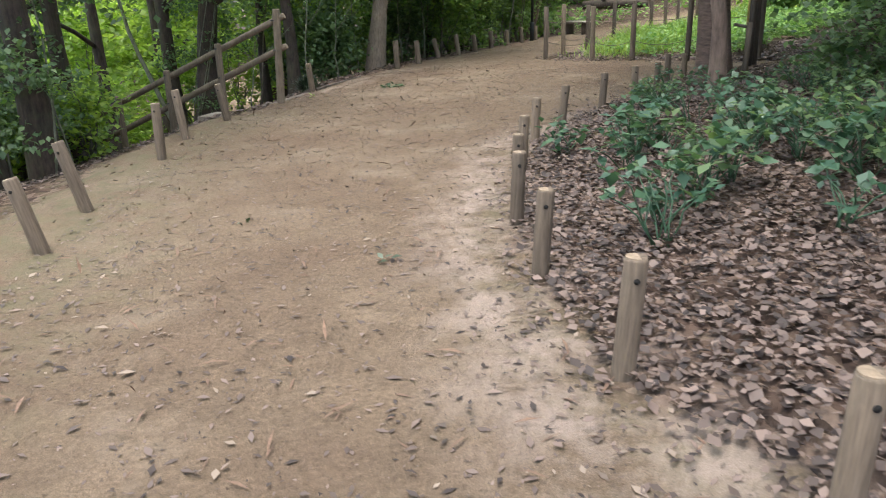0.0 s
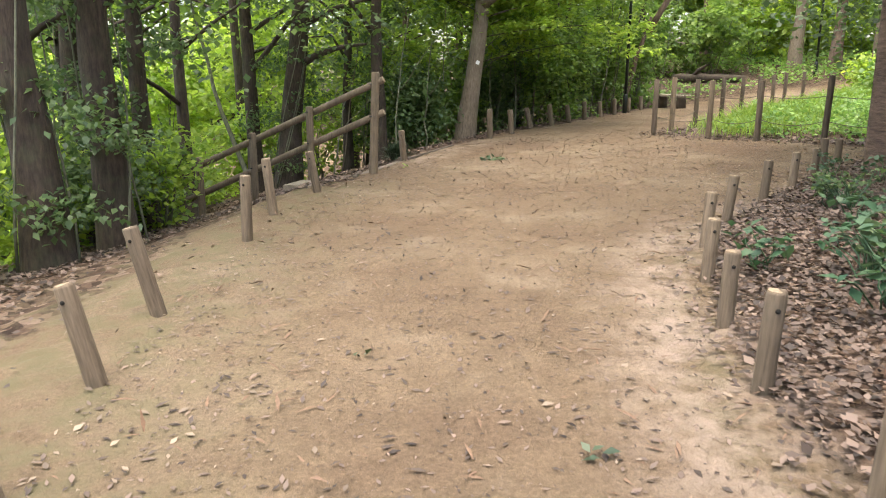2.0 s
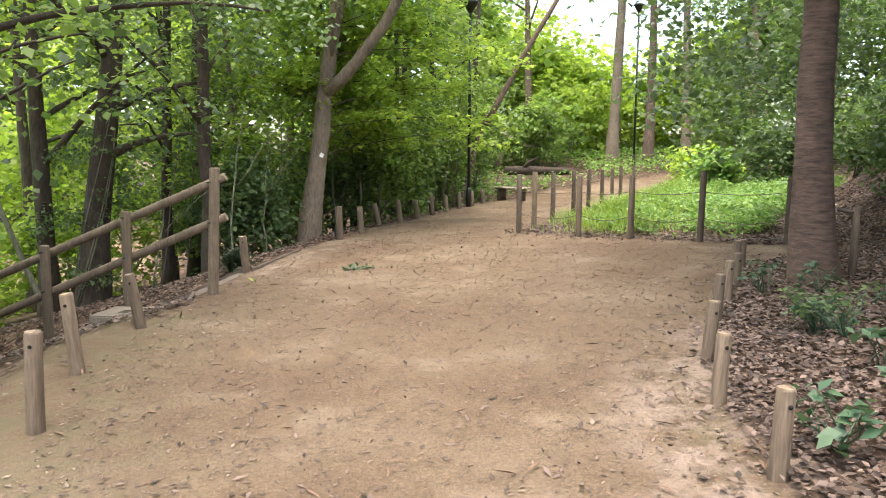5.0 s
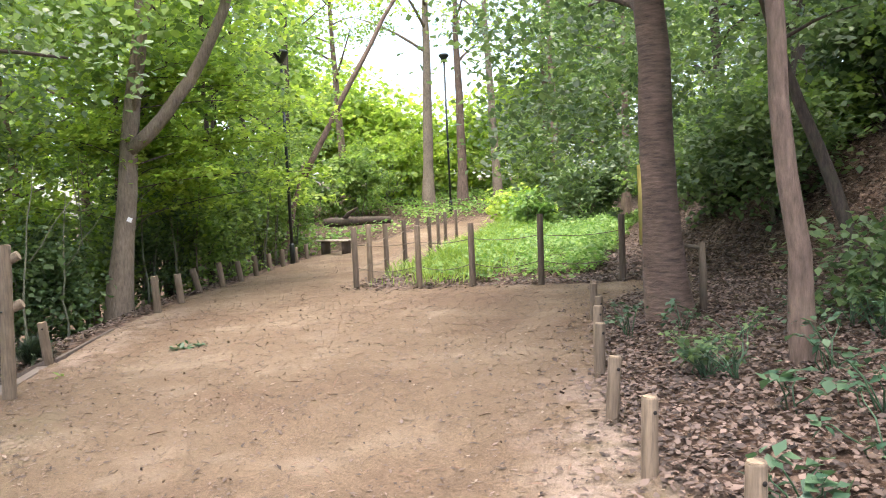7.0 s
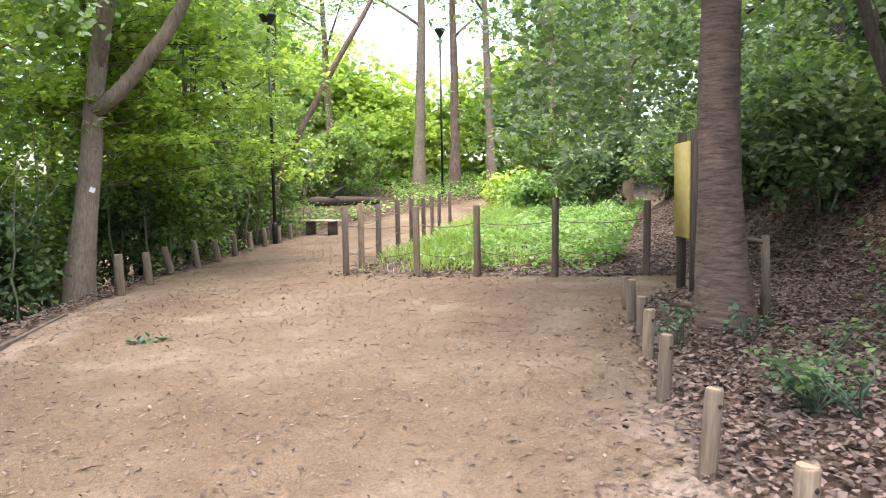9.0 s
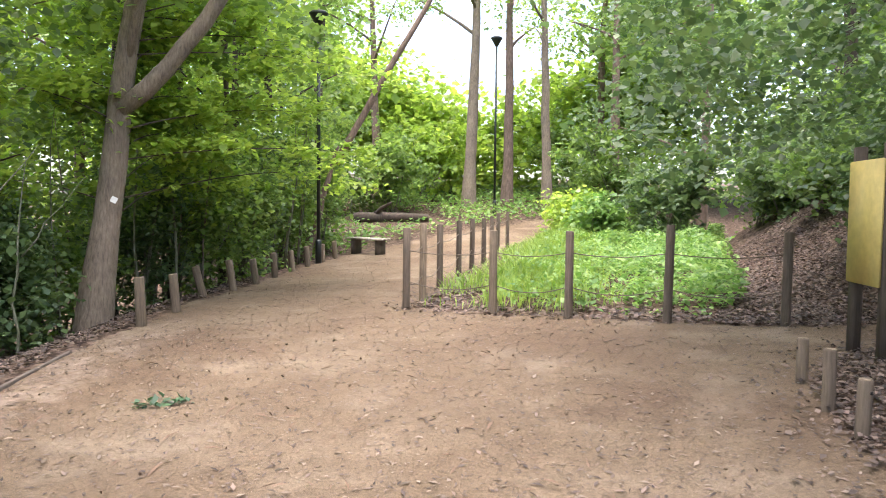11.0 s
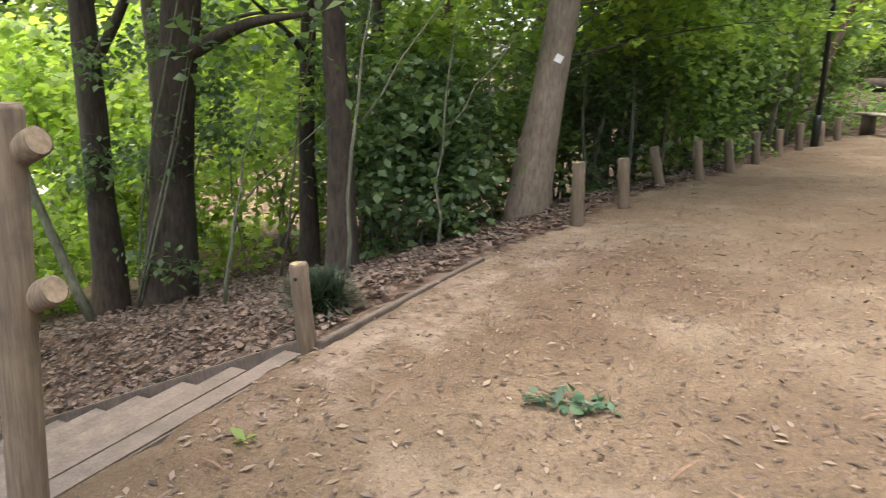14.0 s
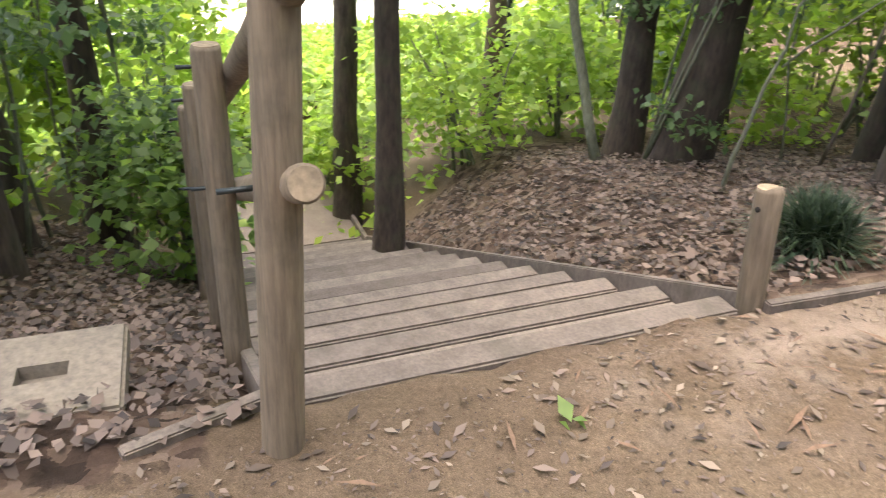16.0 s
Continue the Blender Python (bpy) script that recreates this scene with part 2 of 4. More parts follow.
def tube(path, radii, sides=10, cap=True, wobble=0.0, seed=0):
    """A bmesh tube along points with a radius at each."""
    rng = random.Random(seed)
    bm = bmesh.new()
    pts = [Vector(p) for p in path]
    rings = []
    up = Vector((0.3, 0.9, 0.1))
    for i, (q, r) in enumerate(zip(pts, radii)):
        d = (pts[min(i + 1, len(pts) - 1)] - pts[max(i - 1, 0)]).normalized()
        a = d.cross(up).normalized()
        b = d.cross(a)
        rings.append([bm.verts.new(q + (a * math.cos(2 * math.pi * k / sides) + b * math.sin(2 * math.pi * k / sides)) * r * (1 + rng.uniform(-wobble, wobble))) for k in range(sides)])
    for r0, r1 in zip(rings, rings[1:]):
        for k in range(sides):
            bm.faces.new((r0[k], r0[(k + 1) % sides], r1[(k + 1) % sides], r1[k]))
    if cap:
        bm.faces.new(list(reversed(rings[0])))
        bm.faces.new(rings[-1])
    bmesh.ops.recalc_face_normals(bm, faces=bm.faces)
    return bm


def join_into(bm, other):
    me = bpy.data.meshes.new("tmp")
    other.to_mesh(me)
    other.free()
    bm.from_mesh(me)
    bpy.data.meshes.remove(me)
    return bm


def box(w, d, h, bevel=0.008, z0=0.0):
    bm = bmesh.new()
    bmesh.ops.create_cube(bm, size=1)
    bmesh.ops.scale(bm, vec=(w, d, h), verts=bm.verts)
    bmesh.ops.translate(bm, vec=(0, 0, h / 2 + z0), verts=bm.verts)
    if bevel:
        bmesh.ops.bevel(bm, geom=list(bm.edges), offset=bevel, segments=2, affect="EDGES")
    return bm


RNG = np.random.default_rng(7)


def leaf_quads(at, size, ratio=0.42, droop=0.35, flat=0.6, rng=RNG):
    """Folded diamond leaves at the points given: n x 4 x 3."""
    n = len(at)
    size = np.broadcast_to(np.asarray(size, float), (n,))[:, None]
    yaw = rng.uniform(0, 2 * np.pi, n)
    pitch = rng.normal(-droop, 0.45, n)
    ax = np.stack([np.cos(yaw) * np.cos(pitch), np.sin(yaw) * np.cos(pitch), np.sin(pitch)], 1)
    side = np.stack([-np.sin(yaw), np.cos(yaw), rng.normal(0, flat, n)], 1)
    side -= ax * (side * ax).sum(1, keepdims=True)
    side /= np.linalg.norm(side, axis=1, keepdims=True)
    nor = np.cross(ax, side)
    s = size * rng.uniform(0.65, 1.3, (n, 1))
    tip = at + ax * s
    mid = at + ax * s * 0.45
    w = side * s * ratio
    lift = nor * s * 0.10
    return np.stack([at, mid + w + lift, tip, mid - w + lift], 1)


def cloud_points(blobs, per, rng=RNG, tuft=0.22, shell=0.55):
    """Clustered points in ellipsoids (x, y, z, rx, ry, rz): tufts near the outside with gaps between them."""
    out = []
    total = sum(b[3] * b[4] * b[5] for b in blobs) ** 1.0
    for bx, by, bz, rx, ry, rz in blobs:
        n = max(20, int(per * rx * ry * rz / total))
        k = max(4, n // 14)
        d = rng.normal(0, 1, (k, 3))
        d /= np.linalg.norm(d, axis=1, keepdims=True)
        r = shell + (1.08 - shell) * rng.random((k, 1)) ** 0.8
        c = d * r * (1 + 0.18 * rng.normal(0, 1, (k, 1)))
        c = c * (rx, ry, rz) + (bx, by, bz)
        pick = rng.integers(0, k, n)
        out.append(c[pick] + rng.normal(0, tuft, (n, 3)) * (1, 1, 0.6))
    return np.concatenate(out)


# ---- the lie of the land ----
LEFT = [(-2.3, -6), (-2.3, 1), (-2.4, 3.55), (-2.73, 5.6), (-2.9, 7.7), (-3.0, 8.8), (-2.9, 10.3), (-2.53, 11.84), (-2.33, 13.73), (-1.68, 15.7),
        (-1.0, 17.15), (-0.3, 19.1), (0.9, 20.9), (2.4, 23.9), (4.3, 26.6), (6.4, 28.5), (9.5, 30.2), (14, 31.6)]
RIGHT = [(15, 29.8), (11.5, 28.2), (8.6, 26.2), (7.2, 24.1), (5.9, 22.0), (4.4, 19.85), (3.5, 18.5), (2.65, 17.1), (2.23, 16.5), (3.05, 15.66), (3.68, 14.92),
         (4.5, 14.15), (5.5, 13.4), (6.3, 12.9), (5.6, 12.1), (4.3, 11.9), (3.6, 11.4), (3.0, 10.65), (2.47, 9.85), (1.88, 8.98), (1.26, 7.92), (0.87, 7.1),
         (0.66, 6.2), (0.53, 5.3), (0.44, 4.43), (0.46, 3.46), (0.62, 2.4), (1.0, 1.6), (1.4, -6)]
HILL = [(3.2, -6), (3.3, 4), (3.9, 7.0), (4.9, 9.3), (5.9, 11.0), (6.2, 13.2), (6.9, 15.2), (9.3, 19), (12.3, 22.5), (17, 26), (30, 30), (60, 40)]


def seg_dist(px, py, a, b):
    ax, ay = a
    dx, dy = b[0] - ax, b[1] - ay
    t = np.clip(((px - ax) * dx + (py - ay) * dy) / (dx * dx + dy * dy), 0, 1)
    qx, qy = px - ax - t * dx, py - ay - t * dy
    return np.hypot(qx, qy), dx * qy - dy * qx


def line_dist(px, py, line):
    """Distance to a line of points, positive on its left."""
    best = np.full(np.shape(px), 1e9)
    sign = np.zeros(np.shape(px))
    for a, b in zip(line, line[1:]):
        d, s = seg_dist(px, py, a, b)
        near = d < best - 1e-9
        best = np.where(near, d, best)
        sign = np.where(near, np.sign(s), sign)
    return best * sign


def inside_path(px, py):
    poly = LEFT + RIGHT
    hit = np.zeros(np.shape(px), bool)
    for (x0, y0), (x1, y1) in zip(poly, poly[1:] + poly[:1]):
        if y0 == y1:
            continue
        cross = ((y0 > py) != (y1 > py)) & (px < (x1 - x0) * (py - y0) / (y1 - y0) + x0)
        hit ^= cross
    return hit


STAIR_DIR = Vector((-0.977, 0.214, 0))
HP, ST = Vector((-2.53, 11.84, -0.04)), Vector((-2.33, 13.73, -0.03))
STEPS, RUN, RISE, HEAD = 14, 0.385, 0.172, 0.20


def ground_z(px, py):
    px, py = np.asarray(px, float), np.asarray(py, float)
    base = 0.06 + 0.04 * np.clip(px, -4, 14)
    dl = np.maximum(line_dist(px, py, LEFT), 0)
    drop = np.where(dl > 0.35, (dl - 0.35) * 0.30, 0)
    drop = np.where(py < 9.5, drop * np.clip((py - 2) / 7.5, 0.35, 1), drop)
    drop = drop * np.clip((28.5 - py) / 3.0, 0, 1) ** np.where(px > 0, 1, 0)
    drop = 2.7 * np.tanh(drop / 2.7)
    dh = np.maximum(-line_dist(px, py, HILL), 0)
    rise = 9.0 * np.tanh(dh * 0.62 / 9.0) * (1 - np.exp(-dh / 0.8))
    dr = np.maximum(-line_dist(px, py, list(reversed(RIGHT))), 0)
    bank = np.where((py < 12.2), 0.16 * np.tanh(dr / 1.6), 0.05 * np.tanh(dr))
    bumps = 0.02 * np.sin(px * 1.7 + py * 0.6) + 0.018 * np.sin(py * 2.1 - px * 0.9)
    rise = rise + 4.0 * np.tanh(np.maximum(py - 27.5, 0) * 0.13 / 4.0)
    z = base - drop + rise + np.where(dl > 0, 0, bank) + bumps * 0.5
    # the stair's bed
    ux, uy = px - HP.x, py - HP.y
    along = ux * STAIR_DIR.x + uy * STAIR_DIR.y
    across = ux * -STAIR_DIR.y * -1 + uy * -STAIR_DIR.x
    w = np.clip((np.minimum(across + 0.1, 2.12 - across)) / 0.25, 0, 1) * np.clip((along - HEAD - 0.03) / 0.11, 0, 1) * np.clip((9.5 - along) / 2.0, 0, 1)
    bed = -0.30 - np.clip(along - HEAD, 0, STEPS * RUN) * RISE / RUN - np.clip(along - STEPS * RUN, 0, 9) * 0.05
    side = np.clip(1 - np.maximum(np.maximum(-across, across - 2.0), 0) / 1.2, 0, 1) * np.clip(along / 0.3, 0, 1) * np.clip((10.5 - along) / 2.0, 0, 1)
    slope = -0.072 - np.clip(along - HEAD, 0, STEPS * RUN) * RISE / RUN - np.clip(along - STEPS * RUN, 0, 9) * 0.05
    z = z * (1 - side) + slope * side
    return z * (1 - w) + np.minimum(z, bed) * w


def gz(x, y):
    return float(ground_z(np.array([x]), np.array([y]))[0])


def axis(lo, hi, step, far, grow=1.22):
    mid = list(np.arange(lo, hi + 1e-6, step))
    s, a = step, [hi]
    while a[-1] < far:
        s *= grow
        a.append(a[-1] + s)
    s, b = step, [lo]
    while b[-1] > -far:
        s *= grow
        b.append(b[-1] - s)
    return np.array(list(reversed(b[1:])) + mid + a[1:])


GX, GY = axis(-9, 10, 0.11, 900), axis(-1, 26, 0.11, 900)
mx, my = np.meshgrid(GX, GY)
flat_x, flat_y = mx.ravel(), my.ravel()
zz = ground_z(flat_x, flat_y)
fine = RNG.normal(0, 1, zz.shape)
nx, ny = len(GX), len(GY)
ii = np.arange(nx * ny).reshape(ny, nx)
faces = np.stack([ii[:-1, :-1], ii[:-1, 1:], ii[1:, 1:], ii[1:, :-1]], -1).reshape(-1, 4)
inside = inside_path(flat_x, flat_y)
dist = np.minimum(np.abs(line_dist(flat_x, flat_y, LEFT)), np.abs(line_dist(flat_x, flat_y, RIGHT)))
sand = np.clip(0.5 + np.where(inside, dist, -dist) / 0.7, 0, 1)
lower = np.clip((-flat_x - 6.5) / 1.5, 0, 1) * np.clip((11.5 + flat_x) / 1.0, 0, 1) * np.clip((zz < -1.0) * 1.0, 0, 1)
verge = np.clip(1.0 - np.clip(line_dist(flat_x, flat_y, LEFT) - 0.5, 0, 9) / 0.8, 0, 1) * np.clip((11.2 - flat_y) / 0.8, 0, 1) * (flat_x < 0)
sd = (flat_x - HP.x) * STAIR_DIR.x + (flat_y - HP.y) * STAIR_DIR.y
sc = (flat_x - HP.x) * -STAIR_DIR.y * -1 + (flat_y - HP.y) * -STAIR_DIR.x
head = np.clip((0.55 - np.abs(sd)) / 0.2, 0, 1) * np.clip((sc + 0.25) / 0.15, 0, 1) * np.clip((2.1 - sc) / 0.15, 0, 1)
sand = np.maximum(np.maximum(np.maximum(sand, lower), verge * 0.72), head)
zz = zz + np.where(inside, 0.003, 0.012) * fine * (np.abs(flat_x) < 12)
left_d = line_dist(flat_x, flat_y, LEFT)
moss = np.clip(1.3 - np.abs(left_d - 0.3) / 1.1, 0, 1) * (flat_y < 11)
right_d = line_dist(flat_x, flat_y, list(reversed(RIGHT)))
moss = np.maximum(moss, np.clip(1.1 - np.abs(right_d - 0.15) / 0.3, 0, 1) * (flat_y < 8) * 0.7)
ground = raw("ground", np.stack([flat_x, flat_y, zz], 1).tolist(), faces.tolist(), M_GROUND, smooth=True)
chalk = np.clip(1.15 - np.abs(right_d - 0.22) / 0.5, 0, 1) * np.clip((9.5 - flat_y) / 1.5, 0, 1) * .75
chalk = np.maximum(chalk, np.clip(1.1 - np.abs(left_d + 0.35) / 0.5, 0, 1) * np.clip((flat_y - 12.5) / 1.0, 0, 1) * np.clip((18 - flat_y) / 2.0, 0, 1) * .6)
for nm, val in (("sand", sand), ("moss", moss), ("chalk", chalk)):
    a = ground.data.attributes.new(nm, "FLOAT", "POINT")
    a.data.foreach_set("value", val.astype(np.float32))
tagged(ground, "trodden sandy path through brown leaf-covered woodland soil", "ground", kind="structure")


# ---- short log posts ----
def short_post(name, x, y, h, lean_x=0.0, lean_y=0.0, r=0.062, hole=True, label="", group="", mat=M_POST, seed=0, foot=None):
    z = gz(x, y) if foot is None else foot
    root = tagged(new(name), label, "post", group)
    root.matrix_world = Matrix.Translation((x, y, z)) @ Euler((radians(lean_x), radians(lean_y), seed * 1.3)).to_matrix().to_4x4() if not (lean_x or lean_y) else Matrix.Translation((x, y, z)) @ Euler((radians(lean_x), radians(lean_y), 0)).to_matrix().to_4x4()
    bm = tube([(0, 0, -0.3), (0, 0, 0), (0, 0, h * 0.5), (0.002, 0, h - 0.012), (0, 0, h)], [r * 1.03, r * 1.03, r, r * 0.985, r * 0.88], 14, True, 0.02, seed)
    part("log", bm, mat, root)
    bm = tube([(0, 0, h - 0.004), (0, 0, h + 0.002)], [r * 0.86, r * 0.84], 14)
    part("end_face", bm, M_ENDGRAIN if mat is M_POST else mat, root, "cracked end grain", False)
    if hole:
        # near-black disc on the bark paints the shade inside the drilled hole
        bm = tube([(0, -r * 0.97, h - 0.075), (0, -r - 0.003, h - 0.075)], [0.011, 0.011], 8)
        part("bolt_hole", bm, M_HOLE_SHADE, root, "drilled hole painted as a dark disc")
    return root


R_POSTS = [(1.02, 1.64, .39, 0, 2), (0.63, 2.43, .46, 0, 3), (0.46, 3.46, .45, 0, 3), (0.44, 4.43, .45, 0, 2), (0.53, 5.32, .42, 0, 1), (0.66, 6.21, .41, 0, 2), (0.87, 7.1, .42, 0, 2), (1.25, 7.93, .42, 0, 5),
           (1.88, 8.95, .42, 0, 3), (2.45, 9.78, .4, 0, 2), (2.92, 10.42, .36, 0, 1), (3.2, 10.9, .42, 0, 0), (3.62, 11.5, .34, 0, 0)]
for i, (x, y, h, a, b) in enumerate(R_POSTS):
    short_post("log_post", x, y, h, a, b, 0.043, True, "short weathered log post with a drilled hole beside leaf litter", "log posts on the leafy side", M_POST, i + 1)
L_POSTS = [(-2.39, 3.55, .43, 0, -14), (-2.57, 4.57, .5, 0, -13), (-2.74, 5.59, .55, 0, -14), (-2.9, 7.67, .57, 0, 1), (-3.02, 8.82, .58, 2, -5), (-2.93, 10.31, .5, 3, -9)]
for i, (x, y, h, a, b) in enumerate(L_POSTS):
    short_post("log_post", x, y, h, a, b, 0.048, True, "leaning short log post at the sandy path's mossy edge" if abs(b) > 4 else "upright short log post at the sandy path's mossy edge", "log posts on the stair side", M_POST, i + 21)
short_post("log_post", ST.x, ST.y + 0.02, .48, 0, -5, 0.053, True, "short log post at the head of the stair", "log posts on the stair side", M_POST, 31, -0.05)
S_POSTS = [(-0.98, 17.15, .6, 0, -2), (-0.53, 18.15, .52, 0, -5), (-0.06, 19.7, .5, 0, -14), (0.46, 20.23, .52, 0, -8), (0.94, 20.95, .45, 0, -9), (1.42, 21.86, .47, 0, -4), (1.96, 22.94, .43, 0, -5),
           (2.48, 23.91, .45, 0, -3), (3.0, 24.7, .42, 0, -2), (3.5, 25.5, .42, 0, -4)]
for i, (x, y, h, a, b) in enumerate(S_POSTS):
    short_post("log_post", x, y, h, a, b, 0.062, False, "short grey log post before dark undergrowth", "log posts along the undergrowth", M_POST, i + 41)

# ---- fence of tall log posts and wires round the green bed ----
fence = tagged(new("wire_fence"), "low fence of dark log posts joined by sagging wires", "fence")
FENCE = [(8.4, 25.8), (7.27, 24.1), (6.6, 23.05), (5.9, 22.0), (5.17, 21.0), (4.4, 19.87), (3.48, 18.5), (2.7, 17.2), (2.23, 16.55), (3.05, 15.66), (3.68, 14.92), (4.49, 14.15), (5.5, 13.44)]
tops = []
for i, (x, y) in enumerate(FENCE):
    z = gz(x, y)
    h = (1.0, 1.0, .98, .99, 1.0, 1.02, 1.05, 1.09, 1.07, 1.05, 1.03, 1.1, 1.02)[i]
    tx = (0, 0.01, -0.01, 0, 0.01, 0, 0, 0.005, 0, 0, 0.0, 0.02, 0.01)[i]
    bm = tube([(x, y, z - 0.3), (x, y, z), (x + tx / 2, y, z + h * .5), (x + tx, y, z + h - .012), (x + tx, y, z + h)], [.052, .052, .05, .049, .043], 12, True, 0.02, i)
    part("post", bm, M_POST if i in (7, 9) else M_POST_DARK, fence, "pale new log post" if i in (7, 9) else "")
    tops.append((x, y, z))
for i in range(len(FENCE) - 1):
    for lev, sag in ((0.78, 0.05), (0.38, 0.09)):
        (x0, y0, z0), (x1, y1, z1) = tops[i], tops[i + 1]
        pts = [(x0 + (x1 - x0) * k / 10, y0 + (y1 - y0) * k / 10, (z0 + (z1 - z0) * k / 10) + lev - sag * 4 * (k / 10) * (1 - k / 10)) for k in range(11)]
        part("wire", tube(pts, [0.006] * 11, 5), M_WIRE, fence)

# ---- stair ----
perp = Vector((-STAIR_DIR.y * -1, -STAIR_DIR.x, 0)).normalized()
stair = tagged(new("stair"), "wide stair of pressed gravel treads with timber nosings going down", "stair", kind="structure")


def stair_pt(along, across, z):
    """Down the stair from the rail post, across from the handrail, height."""
    q = HP + perp * across + STAIR_DIR * along
    return Vector((q.x, q.y, z))


def slab(name, a0, a1, c0, c1, z0, z1, mat, parent, bev=0.01):
    bm = bmesh.new()
    vs = [bm.verts.new(stair_pt(a, c, z)) for z in (z0, z1) for a, c in ((a0, c0), (a1, c0), (a1, c1), (a0, c1))]
    for f in ((3, 2, 1, 0), (4, 5, 6, 7), (0, 1, 5, 4), (1, 2, 6, 5), (2, 3, 7, 6), (3, 0, 4, 7)):
        bm.faces.new([vs[k] for k in f])
    bmesh.ops.recalc_face_normals(bm, faces=bm.faces)
    bmesh.ops.bevel(bm, geom=list(bm.edges), offset=bev, segments=2, affect="EDGES")
    return part(name, bm, mat, parent, smooth=False)


WIDE = (ST - HP).dot(perp)
for i in range(STEPS + 1):
    zt, a0 = -0.07 - i * RISE, HEAD + i * RUN
    slab("nosing", a0, a0 + 0.13, 0.06, WIDE - 0.03, zt - 0.15, zt, M_NOSING, stair, 0.010)
    if i < STEPS:
        slab("tread", a0 + 0.133, a0 + RUN - 0.004, 0.06, WIDE - 0.03, zt - RISE - 0.2, zt - RISE - 0.012, M_TREAD, stair, 0.006)
        for c in (0.34, WIDE - 0.12):
            q = stair_pt(a0 + 0.185, c, 0)
            part("peg", tube([(q.x, q.y, zt - 0.4), (q.x, q.y, zt - 0.11), (q.x, q.y, zt - 0.095)], [.052, .052, .044], 12, True, .03, i), M_NOSING, stair, "round stake holding the nosing")
zl = -0.07 - STEPS * RISE
slab("landing", HEAD + STEPS * RUN + 0.133, HEAD + STEPS * RUN + 2.6, 0.0, WIDE - 0.02, zl - 0.4, zl - 0.006, M_TREAD, stair, 0.02)


def board(name, p, q, h, t, mat, parent=None, label=""):
    p, q = Vector(p), Vector(q)
    s = (q - p).cross(Vector((0, 0, 1))).normalized() * t / 2
    bm = bmesh.new()
    vs = [bm.verts.new(v) for v in (p - s, p + s, q + s, q - s)]
    up = [bm.verts.new(v.co + Vector((0, 0, h))) for v in vs]
    for f in ((vs[3], vs[2], vs[1], vs[0]), tuple(up), *[(vs[k], vs[(k + 1) % 4], up[(k + 1) % 4], up[k]) for k in range(4)]):
        bm.faces.new(f)
    bmesh.ops.recalc_face_normals(bm, faces=bm.faces)
    bmesh.ops.bevel(bm, geom=list(bm.edges), offset=0.006, segments=2, affect="EDGES")
    return part(name, bm, mat, parent, label, False)


low = STEPS * RUN + HEAD
board("side_board", stair_pt(0.2, WIDE, -0.30), stair_pt(low, WIDE, -0.30 - STEPS * RISE), 0.315, 0.045, M_NOSING, stair)
board("side_board", stair_pt(0.2, 0.03, -0.28), stair_pt(low, 0.03, -0.28 - STEPS * RISE), 0.27, 0.05, M_NOSING, stair)
board("side_board", stair_pt(low, WIDE, zl - 0.2), stair_pt(low + 2.5, WIDE, zl - 0.2), 0.25, 0.045, M_NOSING, stair)
edging = board("edging_board", (ST.x + 0.07, ST.y + 0.02, -0.14), (-1.66, 15.72, -0.11), 0.13, 0.045, M_NOSING)
tagged(edging, "grey timber edging board let into the sand", "edging")
edging2 = board("edging_board", (-2.70, 11.46, -0.2), (-2.74, 11.97, -0.2), 0.19, 0.05, M_NOSING)
tagged(edging2, "grey timber edging board at the rail post's foot", "edging")

# ---- handrail ----
rail = tagged(new("handrail"), "log handrail of round posts and two sloping rails beside the stair", "handrail")
for i in range(8):
    q = HP + STAIR_DIR * (0.94 * i)
    z = -0.02 - 0.42 * 0.94 * min(i, 6.5)
    tip = 0.045 if i == 0 else 0.0
    r, h = (0.058, 1.39) if i == 0 else (0.053, 1.3)
    if i == 0:
        q = HP + Vector((0.02, 0.02, 0))
    bm = tube([(q.x, q.y, z - 0.35), (q.x, q.y, z), (q.x + tip * .5, q.y + tip * .5, z + h * .5), (q.x + tip, q.y + tip, z + h - .015), (q.x + tip, q.y + tip, z + h)], [r * 1.06, r * 1.05, r, r * .98, r * .88], 18, True, 0.015, i + 70)
    p = part("post", bm, M_RAIL, rail)
    part("end_face", tube([(q.x + tip, q.y + tip, z + h - .003), (q.x + tip, q.y + tip, z + h + .003)], [r * .86, r * .84], 18), M_ENDGRAIN, p, "cracked end grain", False)
    for lev in (1.23, 0.79):
        b0 = Vector((q.x, q.y, z + lev)) - perp * (r + 0.05)
        part("bolt", tube([b0, b0 + perp * 0.12], [.008, .008], 8), M_LAMP, p, "rusty bolt end")
off = perp * 0.095
for lev in (1.24, 0.8):
    a = HP - STAIR_DIR * 0.16 + off + Vector((0, 0, lev + 0.07))
    b = HP + STAIR_DIR * 3.3 + off + Vector((0, 0, lev - 0.43 * 3.3))
    c = HP + STAIR_DIR * 6.75 + off + Vector((0, 0, lev - 0.42 * 6.65))
    n = 8
    pts = [a.lerp(b, k / n) for k in range(n + 1)]
    part("rail", tube(pts, [.046] + [.048] * (n - 1) + [.046], 16, True, 0.012, 5), M_RAIL, rail)
    part("rail", tube([b + (c - b) * (k / 5) for k in range(6)], [.046] * 6, 12, True, 0.012, 6), M_RAIL, rail)
    d = STAIR_DIR * -1 + Vector((0, 0, 0.43))
    d.normalize()
    part("end_face", tube([a - d * 0.004, a + d * 0.003], [.041, .04], 16), M_ENDGRAIN, rail, "pale sawn rail end", False)

